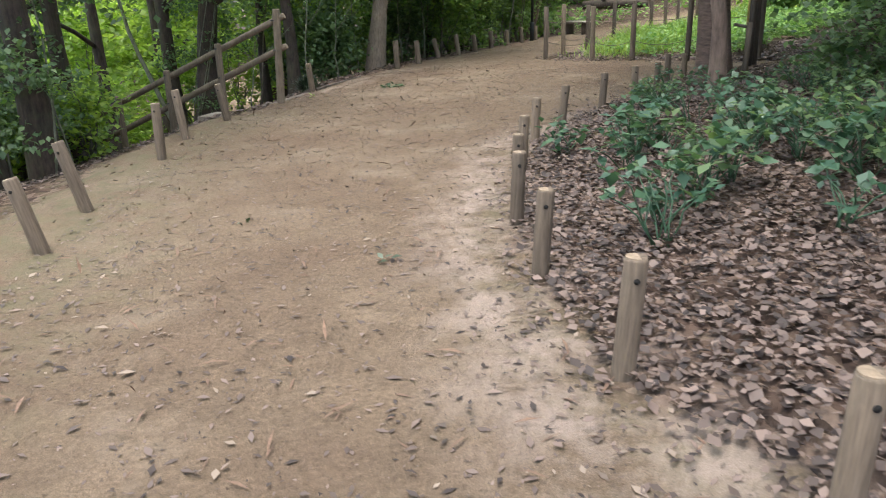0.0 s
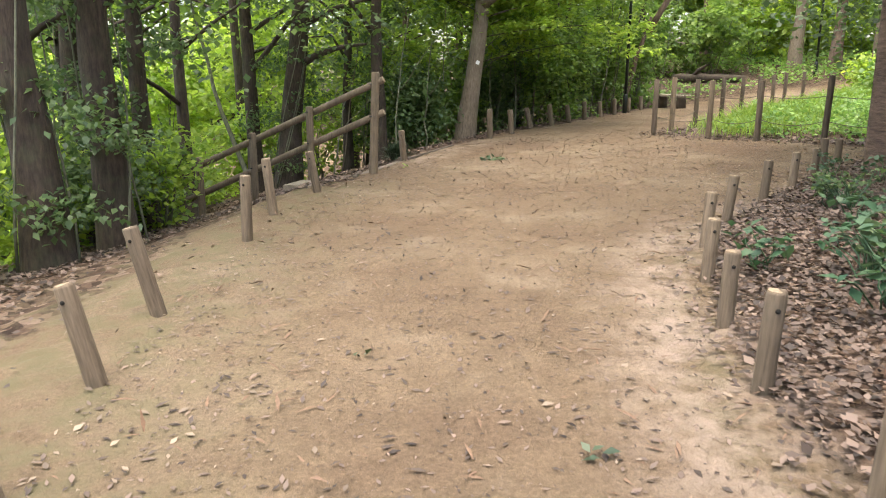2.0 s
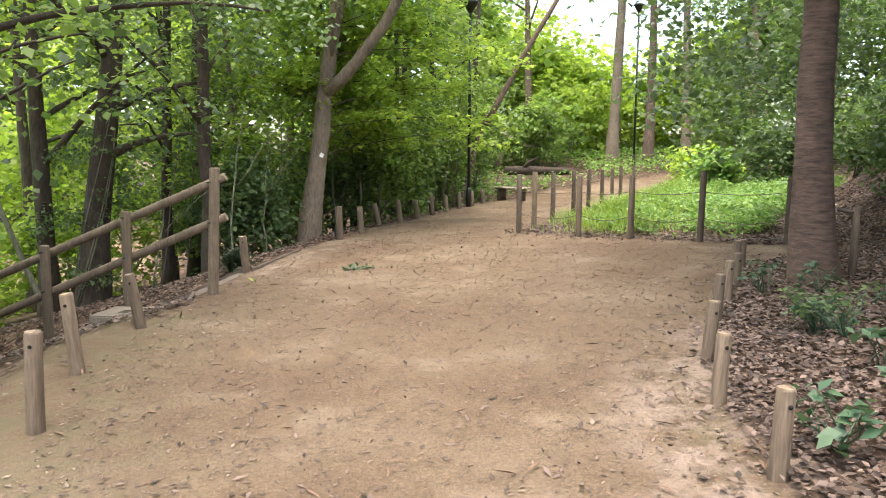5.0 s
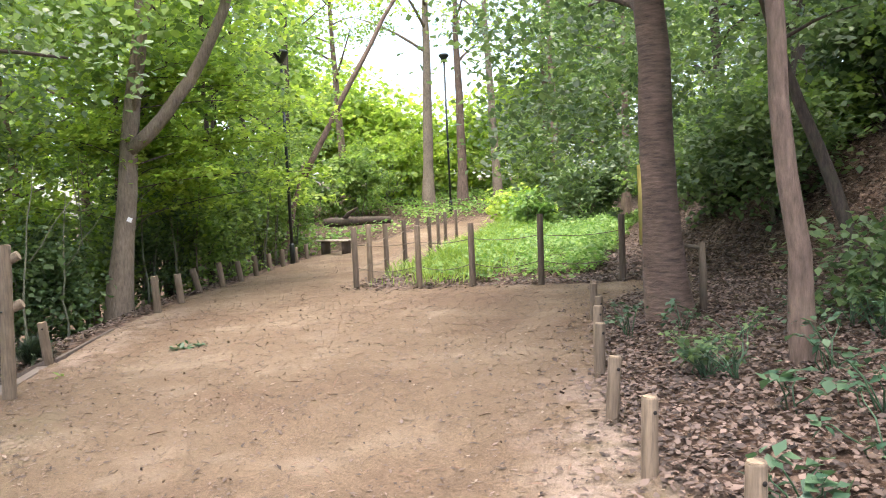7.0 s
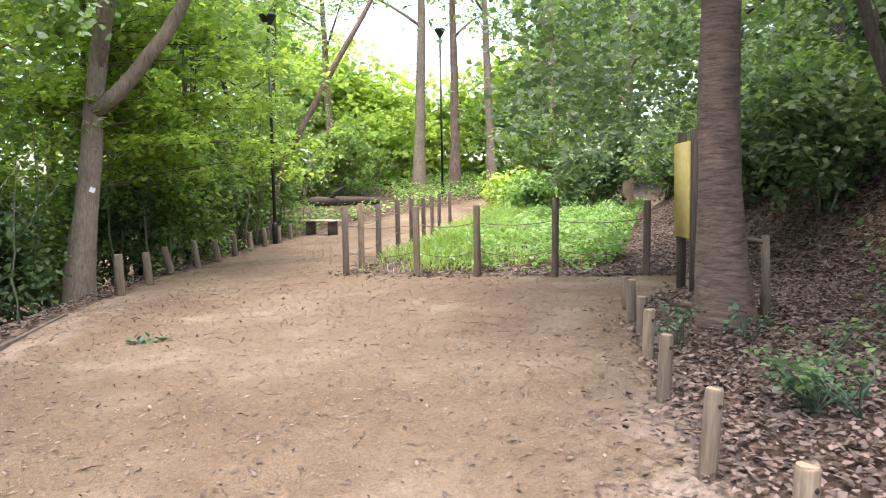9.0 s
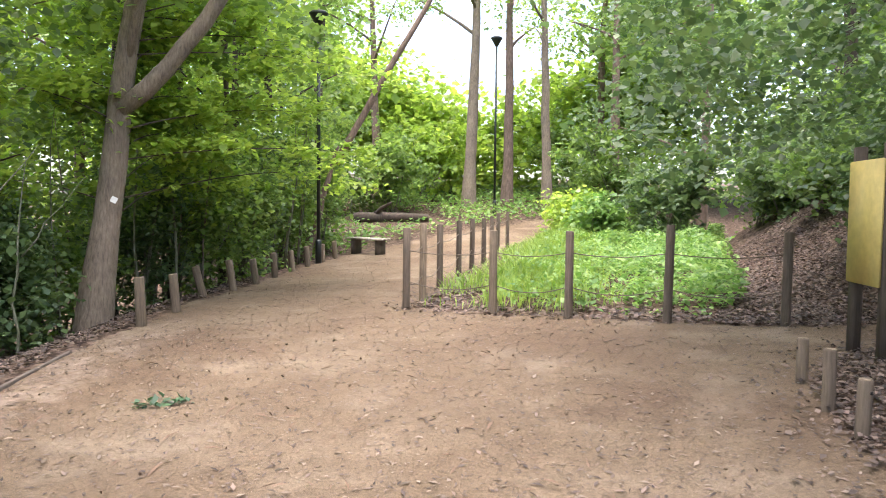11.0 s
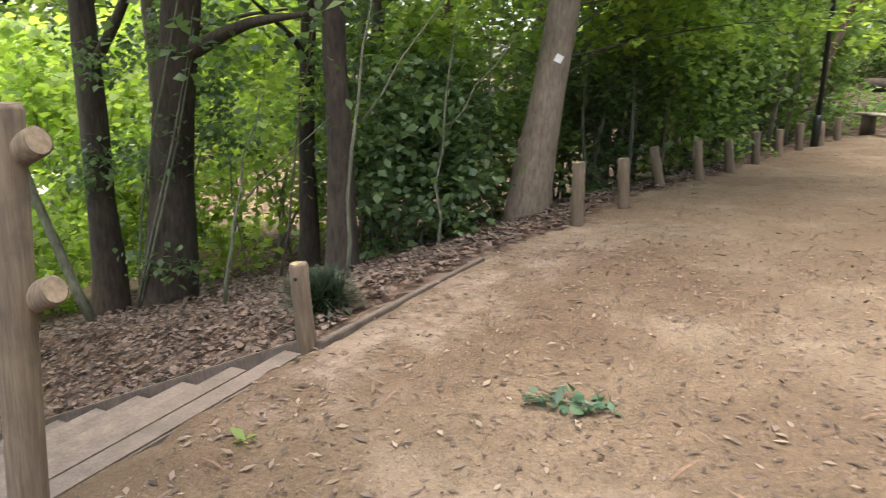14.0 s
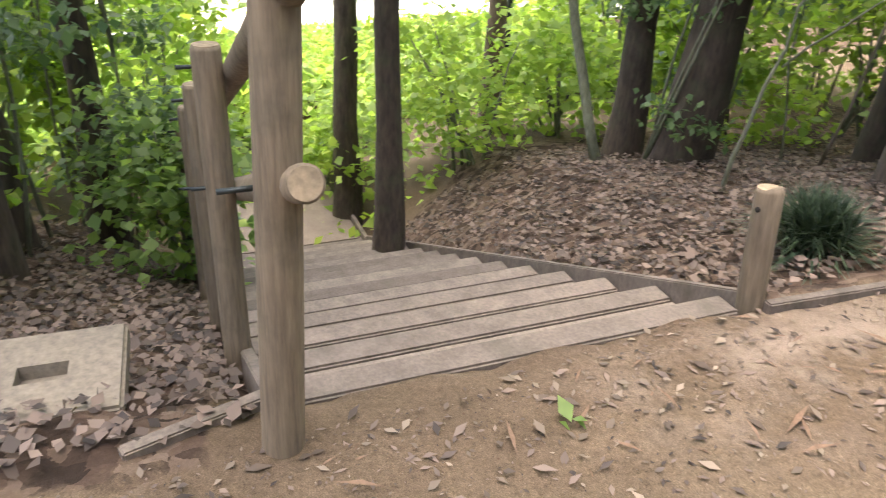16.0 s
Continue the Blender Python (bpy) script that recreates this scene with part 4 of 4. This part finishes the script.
rngs = random.Random(404)
for i in range(26):
    y = 3.0 + i * 0.82
    x = float(np.interp(y, [p[1] for p in HILL], [p[0] for p in HILL])) + rngs.uniform(2.6, 6.5)
    shrub(x, y, rngs.uniform(1.0, 1.6), rngs.uniform(1.0, 1.5), rngs.uniform(1.4, 3.0), M_LEAF_DARK if i % 3 else M_LEAF_MID, 2600, .14, "dark leafy shrub on the steep wooded bank", 5, 430 + i)
for i in range(16):
    if 3 <= i <= 9:
        continue
    a = radians(-20 - i * 9)
    d = rngs.uniform(12, 17)
    shrub(-3 + d * math.sin(a), 11 + d * math.cos(a), 2.2, 2.2, rngs.uniform(3.5, 7.0), M_LEAF_LIGHT, 3000, .2, "tall sunlit bright green shrub on the lower ground", 5, 480 + i, 0.6, .25)

# pale sheet added for overexposed open ground far out below; the paving is assumed
px, py = np.meshgrid(np.linspace(-48, -16.5, 22), np.linspace(2, 40, 26))
pv = np.stack([px.ravel(), py.ravel(), ground_z(px.ravel(), py.ravel()) + 0.07], 1)
pf = [(r * 22 + c, r * 22 + c + 1, r * 22 + c + 23, r * 22 + c + 22) for r in range(25) for c in range(21)]
bright_sheet = raw("pavement", [tuple(map(float, v)) for v in pv], pf, M_BRIGHT_SHEET)
tagged(bright_sheet, "added pale sheet for the overexposed lower ground", "pavement", kind="structure")

# low sunlit shrubs far out on the lower ground
rngl = random.Random(88)
for i in range(9):
    a, d = radians(-44 - i * 8), rngl.uniform(19, 27)
    shrub(-3 + d * math.sin(a), 11 + d * math.cos(a), 2.4, 2.2, rngl.uniform(1.2, 2.6), M_LEAF_LIGHT, 1500, .22, "low sunlit bright shrub far out on the lower ground", 5, 620 + i, 0.6, .25)

for i in range(12):
    y = 13.4 + i * 0.85
    x = float(np.interp(y, [p[1] for p in HILL], [p[0] for p in HILL])) + rngs.uniform(1.3, 3.2)
    shrub(x, y, 1.1, 1.0, rngs.uniform(1.2, 2.2), M_LEAF_DARK if i % 2 else M_LEAF_MID, 2400, .12, "leafy shrub on the bank above the green bed", 5, 520 + i)
for i in range(46):
    y = rngs.uniform(17.5, 29)
    x = float(np.interp(y, [p[1] for p in LEFT], [p[0] for p in LEFT])) - rngs.uniform(0.6, 4.0)
    z, h = gz(x, y), rngs.uniform(2.0, 4.5)
    sp = tagged(new("sapling"), "thin grey sapling stem in the undergrowth", "sapling", "saplings in the undergrowth")
    ex, ey = x + rngs.uniform(-.5, .6), y + rngs.uniform(-.3, .3)
    r0 = rngs.uniform(.012, .03)
    part("stem", tube(limb_path((x, y, z - .05), (ex, ey, z + h), (rngs.uniform(-.2, .2), 0, 0), 6, i), [r0 * (1 - k * .13) for k in range(7)], 6), M_STEM if i % 3 else M_BARK_PALE, sp)
    pts = cloud_points([(ex, ey, z + h * .9, .55, .55, .4), ((x + ex) / 2, (y + ey) / 2, z + h * .55, .45, .45, .3)], 260)
    quads("foliage", leaf_quads(pts, .12), len(pts), M_LEAF_LIGHT if i % 3 == 0 else M_LEAF_MID, sp)

# broad-leaved plants on the leafy bank
def plant(x, y, h, spread, n, leaf, size, label, seed):
    rng = np.random.default_rng(seed)
    z = gz(x, y)
    root = tagged(new("plant"), label, "plant")
    pts = []
    for k in range(n):
        a = rng.uniform(0, 6.28)
        e = Vector((x + math.cos(a) * spread * rng.uniform(.3, 1), y + math.sin(a) * spread * rng.uniform(.3, 1), z + h * rng.uniform(.45, 1)))
        part("stem", tube(limb_path((x + rng.uniform(-.04, .04), y + rng.uniform(-.04, .04), z - .03), e, (0, 0, h * .25), 4, k), [.006, .005, .005, .004, .002], 5), M_LEAF_BLUE, root)
        pts += [tuple(e + Vector((rng.normal(0, .03), rng.normal(0, .03), rng.normal(0, .02)))) for _ in range(6)]
    pts = np.array(pts)
    quads("foliage", leaf_quads(pts, size, 0.36, 0.15, 0.3, rng), len(pts), leaf, root)


PLANTS = [(1.35, 5.3, .5, .32, 9, .15), (1.05, 6.3, .35, .28, 7, .13), (1.75, 6.5, .4, .28, 6, .1), (1.6, 4.5, .5, .35, 9, .15), (2.0, 7.2, .35, .22, 4, .13), (1.2, 4.0, .3, .22, 6, .12), (2.3, 5.6, .5, .35, 8, .15),
          (2.9, 9.9, .4, .25, 8, .1), (3.3, 9.6, .35, .25, 7, .1), (2.0, 3.6, .4, .3, 8, .13), (2.7, 6.6, .35, .25, 4, .12), (3.5, 8.4, .25, .2, 5, .1), (2.5, 4.4, .5, .4, 8, .14)]
for i, (x, y, h, sp, n, s) in enumerate(PLANTS):
    plant(x, y, h * .8, sp, n, M_LEAF_BLUE, s * .7, "bluish green broad-leaved plant growing through dry leaves", 300 + i)

for i in range(22):
    x, y = rngs.uniform(1.0, 3.4), rngs.uniform(3.6, 6.0)
    x = max(x, float(np.interp(y, [2, 5, 7, 9.2], [.9, 1.0, 1.5, 2.5])))
    plant(x, y, rngs.uniform(.25, .5), .3, 9, M_LEAF_DARK if i % 3 else M_LEAF_BLUE, rngs.uniform(.06, .095), "dark green weed growing through dry leaves", 340 + i)

for i in range(26):
    x, y = rngs.uniform(1.3, 4.2), rngs.uniform(5.2, 9.0)
    x = max(x, float(np.interp(y, [5, 7, 9.2], [1.1, 1.6, 2.8])))
    plant(x, y, rngs.uniform(.2, .4), .32, 8, M_LEAF_DARK if i % 4 else M_LEAF_BLUE, rngs.uniform(.05, .085), "dark green weed growing through dry leaves", 380 + i)

# grassy tuft beside the stair's short post
tuft = tagged(new("grass_tuft"), "dark rounded grass tuft beside a short post", "grass")
rng = np.random.default_rng(5)
tx, ty, tz = -2.55, 14.55, gz(-2.55, 14.55)
bl = []
for k in range(900):
    a, tilt, ln = rng.uniform(0, 6.28), abs(rng.normal(0, .55)), rng.uniform(.25, .4)
    b0 = np.array((tx + rng.normal(0, .05), ty + rng.normal(0, .05), tz - .01))
    d = np.array((math.cos(a) * math.sin(tilt), math.sin(a) * math.sin(tilt), math.cos(tilt)))
    s = np.array((-math.sin(a), math.cos(a), 0)) * .006
    mid = b0 + d * ln * .65
    tip = b0 + d * ln + np.array((math.cos(a), math.sin(a), 0)) * .07 - np.array((0, 0, .06)) * tilt * 2
    bl.append([b0, mid + s, tip, mid - s])
quads("foliage", np.array(bl), len(bl), M_TUFT, tuft)

# green bed behind the fence: leafy cover on its uphill side, bright grass along the path
rng = np.random.default_rng(11)
bx, by = rng.uniform(2, 16, 260000), rng.uniform(12.5, 32, 260000)
dr = -line_dist(bx, by, list(reversed(RIGHT)))
out = ~inside_path(bx, by) & (line_dist(bx, by, HILL) > -0.9) & (dr > 0.12) & (bx < 5.1 + (by - 13.8) * .88 + .25 * np.sin(by * 3.1))
cl = np.sin(bx * 2.1 + 1.3 * np.sin(by * 1.4)) + np.sin(by * 2.7 + bx) + .6 * np.sin(bx * 5.3 - by * 4.1)
grassy = np.clip(1.25 - np.abs(bx - 2.4 - (by - 16.5) * .68) / 2.6, 0, 1)
thin = np.where(dr < .9, np.clip(.12 + .5 * (cl > .4) * dr, 0, 1), 1)
out &= rng.random(len(dr)) < np.clip(0.62 + 0.22 * cl, .12, 1) * thin
mound = 0.05 + 0.17 * np.clip(dr, 0, 1.6) + 0.09 * cl + 0.06 * np.sin(bx * .9 - by * 1.3)
leafy = out & (rng.random(len(bx)) > grassy * .85)
x, y, hh = bx[leafy], by[leafy], mound[leafy].clip(.04) * rng.uniform(.2, 1.1, leafy.sum())
pts = np.stack([x, y, ground_z(x, y) + hh], 1)
bed = quads("ground_cover", leaf_quads(pts, rng.uniform(.045, .12, len(pts)), .34, .0, .5, rng), len(pts), M_LEAF_BED)
tagged(bed, "bright green low leafy ground cover filling the fenced bed", "plants", kind="stuff")
blade = out & (rng.random(len(bx)) < grassy * .8)
x, y = bx[blade], by[blade]
n = len(x)
foot = np.stack([x, y, ground_z(x, y) - .01], 1)
yaw, tilt, ln = rng.uniform(0, 6.28, n), np.abs(rng.normal(.25, .3, n)), (.12 + mound[blade].clip(.05) * 1.1) * rng.uniform(.6, 1.3, n)
head = np.stack([np.cos(yaw) * np.sin(tilt), np.sin(yaw) * np.sin(tilt), np.cos(tilt)], 1)
side = np.stack([-np.sin(yaw), np.cos(yaw), np.zeros(n)], 1) * .009
mid = foot + head * (ln * .6)[:, None]
tip = foot + head * ln[:, None] + np.stack([np.cos(yaw), np.sin(yaw), -.5 * np.ones(n)], 1) * (ln * .3)[:, None]
grass = quads("grass", np.stack([foot, mid + side, tip, mid - side], 1), n, M_GRASS)
tagged(grass, "bright yellow-green long grass beside the wire fence", "grass", kind="stuff")


x, y = rng.uniform(2, 24, 30000), rng.uniform(27, 44, 30000)
k = ~inside_path(x, y) & (line_dist(x, y, LEFT) > .3) & (rng.random(len(x)) < .75) & ~((x > 4.6) & (x < 9.2) & (y > 30.4) & (y < 34))
x, y = x[k], y[k]
pts = np.stack([x, y, ground_z(x, y) + rng.uniform(.03, .45, len(x))], 1)
bank_bed = quads("ground_cover", leaf_quads(pts, rng.uniform(.1, .2, len(pts)), .34, .0, .5, rng), len(pts), M_LEAF_BED)
tagged(bank_bed, "green weeds covering the rise beyond the path's bend", "plants", kind="stuff")
gx, gy = rng.uniform(-18, -7.4, 60000), rng.uniform(8, 26, 60000)
keep = (ground_z(gx, gy) < -0.9) & ((gx < -9.8) | (rng.random(60000) < .12))
gx, gy = gx[keep], gy[keep]
pts = np.stack([gx, gy, ground_z(gx, gy) + rng.uniform(.02, .3, len(gx))], 1)
low_bed = quads("ground_cover", leaf_quads(pts, rng.uniform(.1, .22, len(pts)), .3, -.3, .5, rng), len(pts), M_LEAF_LIGHT)
tagged(low_bed, "bright weedy ground cover on the lower ground", "plants", kind="stuff")


def scatter(name, xs, ys, size, mat, label, lift=0.012, tilt=0.28, ratio=.36):
    n = len(xs)
    at = np.stack([xs, ys, ground_z(xs, ys) + lift + RNG.random(n) * lift * 2], 1)
    q = leaf_quads(at, size, ratio, 0.0, tilt)
    q[..., 2] = at[:, None, 2] + (q[..., 2] - at[:, None, 2]) * 0.55 + (0.014 if tilt > .2 else .005) * RNG.random((n, 4)) * (size[:, None] > .03 if np.ndim(size) else 1)
    ob = quads(name, q, n, mat)
    return tagged(ob, label, "leaves", kind="stuff")


def on_stair(x, y):
    ux, uy = x - HP.x, y - HP.y
    al, ac = ux * STAIR_DIR.x + uy * STAIR_DIR.y, ux * perp.x + uy * perp.y
    return (al > -0.1) & (al < 7.2) & (ac > -0.05) & (ac < WIDE + 0.08)


rng = np.random.default_rng(21)
x, y = rng.uniform(0.3, 11, 230000), rng.uniform(0.5, 19, 230000)
dr = -line_dist(x, y, list(reversed(RIGHT)))
k = ~inside_path(x, y) & ((y < 13.2) | (line_dist(x, y, HILL) < 0) | (x > 4.9 + (y - 13.8) * .88)) & (dr < 7) & (rng.random(len(x)) < np.clip(1.15 - dr * 0.13, .2, 1))
k |= inside_path(x, y) & (-dr < .5) & (rng.random(len(x)) < .22 * np.exp(dr / .25))
scatter("leaf_litter", x[k], y[k], rng.uniform(.03, .062, k.sum()), M_LITTER, "dry brown fallen leaves covering the bank", .014, .5)
x, y = rng.uniform(-8.5, 1.0, 130000), rng.uniform(2.5, 22, 130000)
dl = line_dist(x, y, LEFT)
k = (dl > 0.1) & (dl < 5) & ~on_stair(x, y) & (rng.random(len(x)) < np.where(y < 10.5, np.clip((dl - 1.1) * .6, .015, .6), .9 - dl * .1))
scatter("leaf_litter", x[k], y[k], rng.uniform(.035, .07, k.sum()), M_LITTER, "dry brown fallen leaves on the slope by the stair", .014, .5)
# leaf litter in the bed's front corner
x, y = rng.uniform(2, 7, 9000), rng.uniform(12.8, 19, 9000)
dr = -line_dist(x, y, list(reversed(RIGHT)))
k = (~inside_path(x, y)) & (dr < .7)
scatter("leaf_litter", x[k], y[k], rng.uniform(.05, .09, k.sum()), M_LITTER, "dry leaves along the fence's foot", .012, .4)
# crumbs and small leaves trodden into the path
x, y = rng.uniform(-3, 7, 110000), rng.uniform(.3, 26, 110000)
k = inside_path(x, y)
scatter("path_debris", x[k], y[k], (.006 + .05 * rng.random(k.sum()) ** 4), M_LITTER, "scattered crumbs of dry leaf on the sandy path", .002, .12, .2)
x, y = rng.uniform(-3, 7, 3400), rng.uniform(.8, 20, 3400)
k = inside_path(x, y)
scatter("twigs", x[k], y[k], rng.uniform(.05, .16, k.sum()), M_TWIG, "small dark twigs lying on the sandy path", .006, .1, .05)
x, y = rng.uniform(-2.6, 2.5, 5200), rng.uniform(9.5, 16.5, 5200)
k = inside_path(x, y)
scatter("path_debris", x[k], y[k], (.012 + .055 * rng.random(k.sum()) ** 2.5), M_LITTER_PALE, "small pale dry leaves on the sandy path", .003, .14, .22)
x, y = rng.uniform(-2.8, 6, 24000), rng.uniform(1, 17, 24000)
k = inside_path(x, y)
scatter("path_debris", x[k], y[k], (.01 + .06 * rng.random(k.sum()) ** 3), M_LITTER, "dark crumbs of dry leaf on the sandy path", .002, .12, .17)
# leaf crumbs gathered along the path's edges and by the stair's head
x, y = rng.uniform(-3.2, 3.0, 40000), rng.uniform(.3, 16.5, 40000)
edge = np.minimum(np.abs(line_dist(x, y, LEFT)), np.abs(line_dist(x, y, list(reversed(RIGHT)))))
k = inside_path(x, y) & (rng.random(len(x)) < .75 * np.exp(-edge / .45))
scatter("path_debris", x[k], y[k], (.01 + .05 * rng.random(k.sum()) ** 3), M_LITTER_PALE, "pale and brown leaf crumbs along the path's edges", .003, .14, .24)
# fallen green sprig and a dark cone of leaf on the path
sprig = tagged(new("fallen_sprig"), "wilted green leafy sprig lying on the sand", "sprig")
sx, sy = -0.86, 13.19
sz = gz(sx, sy)
part("stem", tube([(sx - .2, sy - .02, sz + .012), (sx, sy + .01, sz + .02), (sx + .18, sy - .03, sz + .012)], [.005, .004, .002], 6), M_STEM, sprig)
p = np.stack([sx + rng.uniform(-.2, .2, 46), sy + rng.normal(0, .045, 46), sz + rng.uniform(.012, .045, 46)], 1)
quads("foliage", leaf_quads(p, .075, .3, 0, .3, rng), len(p), M_LEAF_BLUE, sprig)
for i, (x, y, s) in enumerate([(-0.34, 3.85, .06), (-1.35, 4.85, .05), (-2.14, 12.62, .07)]):
    w = tagged(new("fallen_leaf"), "curled dark fallen leaf cluster on the sand" if i < 2 else "single green fallen leaf on the sand", "leaf")
    p = np.stack([np.full(5, x) + rng.normal(0, .02, 5), np.full(5, y) + rng.normal(0, .02, 5), np.full(5, gz(x, y) + .02)], 1)
    quads("blade", leaf_quads(p, s, .3, 0, .3, rng), 5, M_TUFT if i < 2 else M_LEAF_MID, w)

# ---- fixtures ----
def street_lamp(x, y, h, lantern, label):
    z = gz(x, y)
    root = tagged(new("street_lamp"), label, "lamp")
    root.location = (x, y, z)
    part("base", tube([(0, 0, -.1), (0, 0, .5), (0, 0, .55)], [.075, .07, .05], 14), M_LAMP, root)
    part("pole", tube([(0, 0, .5), (0, 0, h - .35)], [.045, .038], 12), M_LAMP, root)
    if lantern:
        part("globe", tube([(0, 0, h - .36), (0, 0, h - .33), (0, 0, h - .08)], [.08, .1, .19], 8), m_glass, root, "clear tapered lantern glass")
        part("cap", tube([(0, 0, h - .08), (0, 0, h - .05), (0, 0, h + .05), (0, 0, h + .07)], [.25, .26, .1, .03], 16), M_LAMP, root, "dark flat lantern roof")
        for k in range(4):
            a = k * math.pi / 2 + .4
            part("rib", tube([(math.cos(a) * .085, math.sin(a) * .085, h - .35), (math.cos(a) * .2, math.sin(a) * .2, h - .08)], [.009, .009], 6), M_LAMP, root)
    else:
        part("head", tube([(0, 0, h - .36), (0, 0, h - .1), (0, 0, h - .06), (0, 0, h)], [.05, .2, .23, .16], 18), M_LAMP, root, "flat disc lamp head")


street_lamp(2.86, 24.5, 5.75, False, "slim dark park lamp standing in the undergrowth")
street_lamp(11.4, 32.8, 6.6, False, "slim dark park lamp on the far rise")
street_lamp(-9.6, 18.3, 1.0 - gz(-9.6, 18.3), True, "dark lantern lamp with a tapered glass below the slope")

bench = tagged(new("bench"), "low grey wooden bench beside the path", "bench")
bench.matrix_world = pose(4.62, 26.45, gz(4.62, 26.45), 0, 0, -62)
for k in range(3):
    b = box(1.3, .13, .05, .008, .38)
    bmesh.ops.translate(b, vec=(0, (k - 1) * .14, 0), verts=b.verts)
    part("slat", b, M_BENCH, bench)
for sx in (-.45, .45):
    b = box(.07, .34, .4, .008, -.02)
    bmesh.ops.translate(b, vec=(sx, 0, 0), verts=b.verts)
    part("leg", b, M_POST_DARK, bench)

log = tagged(new("fallen_log"), "dark fallen tree trunk lying beyond the path", "log")
lz = gz(6.6, 32.4)
part("trunk", tube(limb_path((5.9, 32.6, gz(5.9, 32.6) + .16), (8.4, 31.9, gz(8.4, 31.9) + .13), (0, 0, .05), 8, 4), [.17, .18, .17, .17, .16, .15, .15, .14, .12], 12, True, .08, 3), M_BARK_DARK, log)
part("branch", tube(limb_path((6.6, 32.4, lz + .25), (7.0, 31.7, lz + .7), (0, 0, .1), 5, 2), [.09, .08, .07, .06, .04, .02], 8), M_BARK_DARK, log)

sign = tagged(new("sign_board"), "yellow notice board on a dark timber post beside a tree", "sign")
sx, sy = 4.75, 11.85
sz = gz(sx, sy)
sign.matrix_world = pose(sx, sy, sz, 0, 0, -118)
for k in (-.28, .28):
    b = box(.09, .09, 2.0, .008, -.2)
    bmesh.ops.translate(b, vec=(k, 0, 0), verts=b.verts)
    part("post", b, M_POST_DARK, sign)
b = box(.6, .03, 1.05, .006, .62)
bmesh.ops.translate(b, vec=(0, -.065, 0), verts=b.verts)
part("panel", b, M_SIGN, sign, "plain yellow painted panel")

stake = tagged(new("support_stake"), "grey leaning stake tied beside a tree trunk", "stake")
zs = gz(3.95, 10.05)
part("stake", tube([(3.95, 10.05, zs - .2), (3.97, 10.06, zs + .4), (3.98, 10.08, zs + .72)], [.04, .038, .035], 10), M_POST, stake)
part("tie", tube([(3.98, 10.08, zs + .66), (3.8, 10.12, zs + .7)], [.02, .02], 8), M_WIRE, stake, "dark tie round the trunk")

# ---- far woods ----
rng = np.random.default_rng(33)
def woods(blobs, n, leaf, size, label):
    pts = cloud_points(blobs, n, rng, .5, .25)
    ob = quads("far_woods", leaf_quads(pts, size, .42, .3, .6, rng), len(pts), leaf)
    tagged(ob, label, "woods", kind="stuff")


ring, left_wood, gap_wood = [], [], []
for k in range(64):
    a = radians(-100 + 260 * k / 64) + rng.normal(0, .02)
    d, s = rng.uniform(34, 52), rng.uniform(2.6, 4.2)
    x, y = d * math.sin(a), 8 + d * math.cos(a)
    zg = min(gz(x, y), 6)
    if radians(-98) < a < radians(-46) or radians(10) < a < radians(37):
        continue
    ring += [(x, y, zg + s * .8, s, s, s * .9), (x + rng.normal(0, 1), y, zg + s * 1.9, s * .9, s * .9, s * .8)]
for k in range(150):
    a, d = radians(-46 + 58 * rng.random()), rng.uniform(30, 46)
    left_wood.append((d * math.sin(a), 8 + d * math.cos(a), rng.uniform(1, 17), 2.6, 2.6, 2.2))
for k in range(70):
    a, d = radians(34 + 50 * rng.random()), rng.uniform(30, 46)
    left_wood.append((d * math.sin(a), 8 + d * math.cos(a), rng.uniform(6, 18), 2.6, 2.6, 2.2))
for k in range(46):
    a, d = radians(10 + 26 * rng.random()), rng.uniform(34, 44)
    gap_wood.append((d * math.sin(a), 8 + d * math.cos(a), rng.uniform(2.5, 5.5) + 3 * abs(math.degrees(a) - 24) / 10, 2.0, 2.0, 1.5))
woods(ring, 50000, M_LEAF_LIGHT, .4, "far bright green woodland edge")
woods(left_wood, 110000, M_LEAF_MID, .4, "dense green woodland behind the undergrowth")
woods(gap_wood, 26000, M_LEAF_LIGHT, .34, "sunlit yellow-green thicket beyond the path's bend")
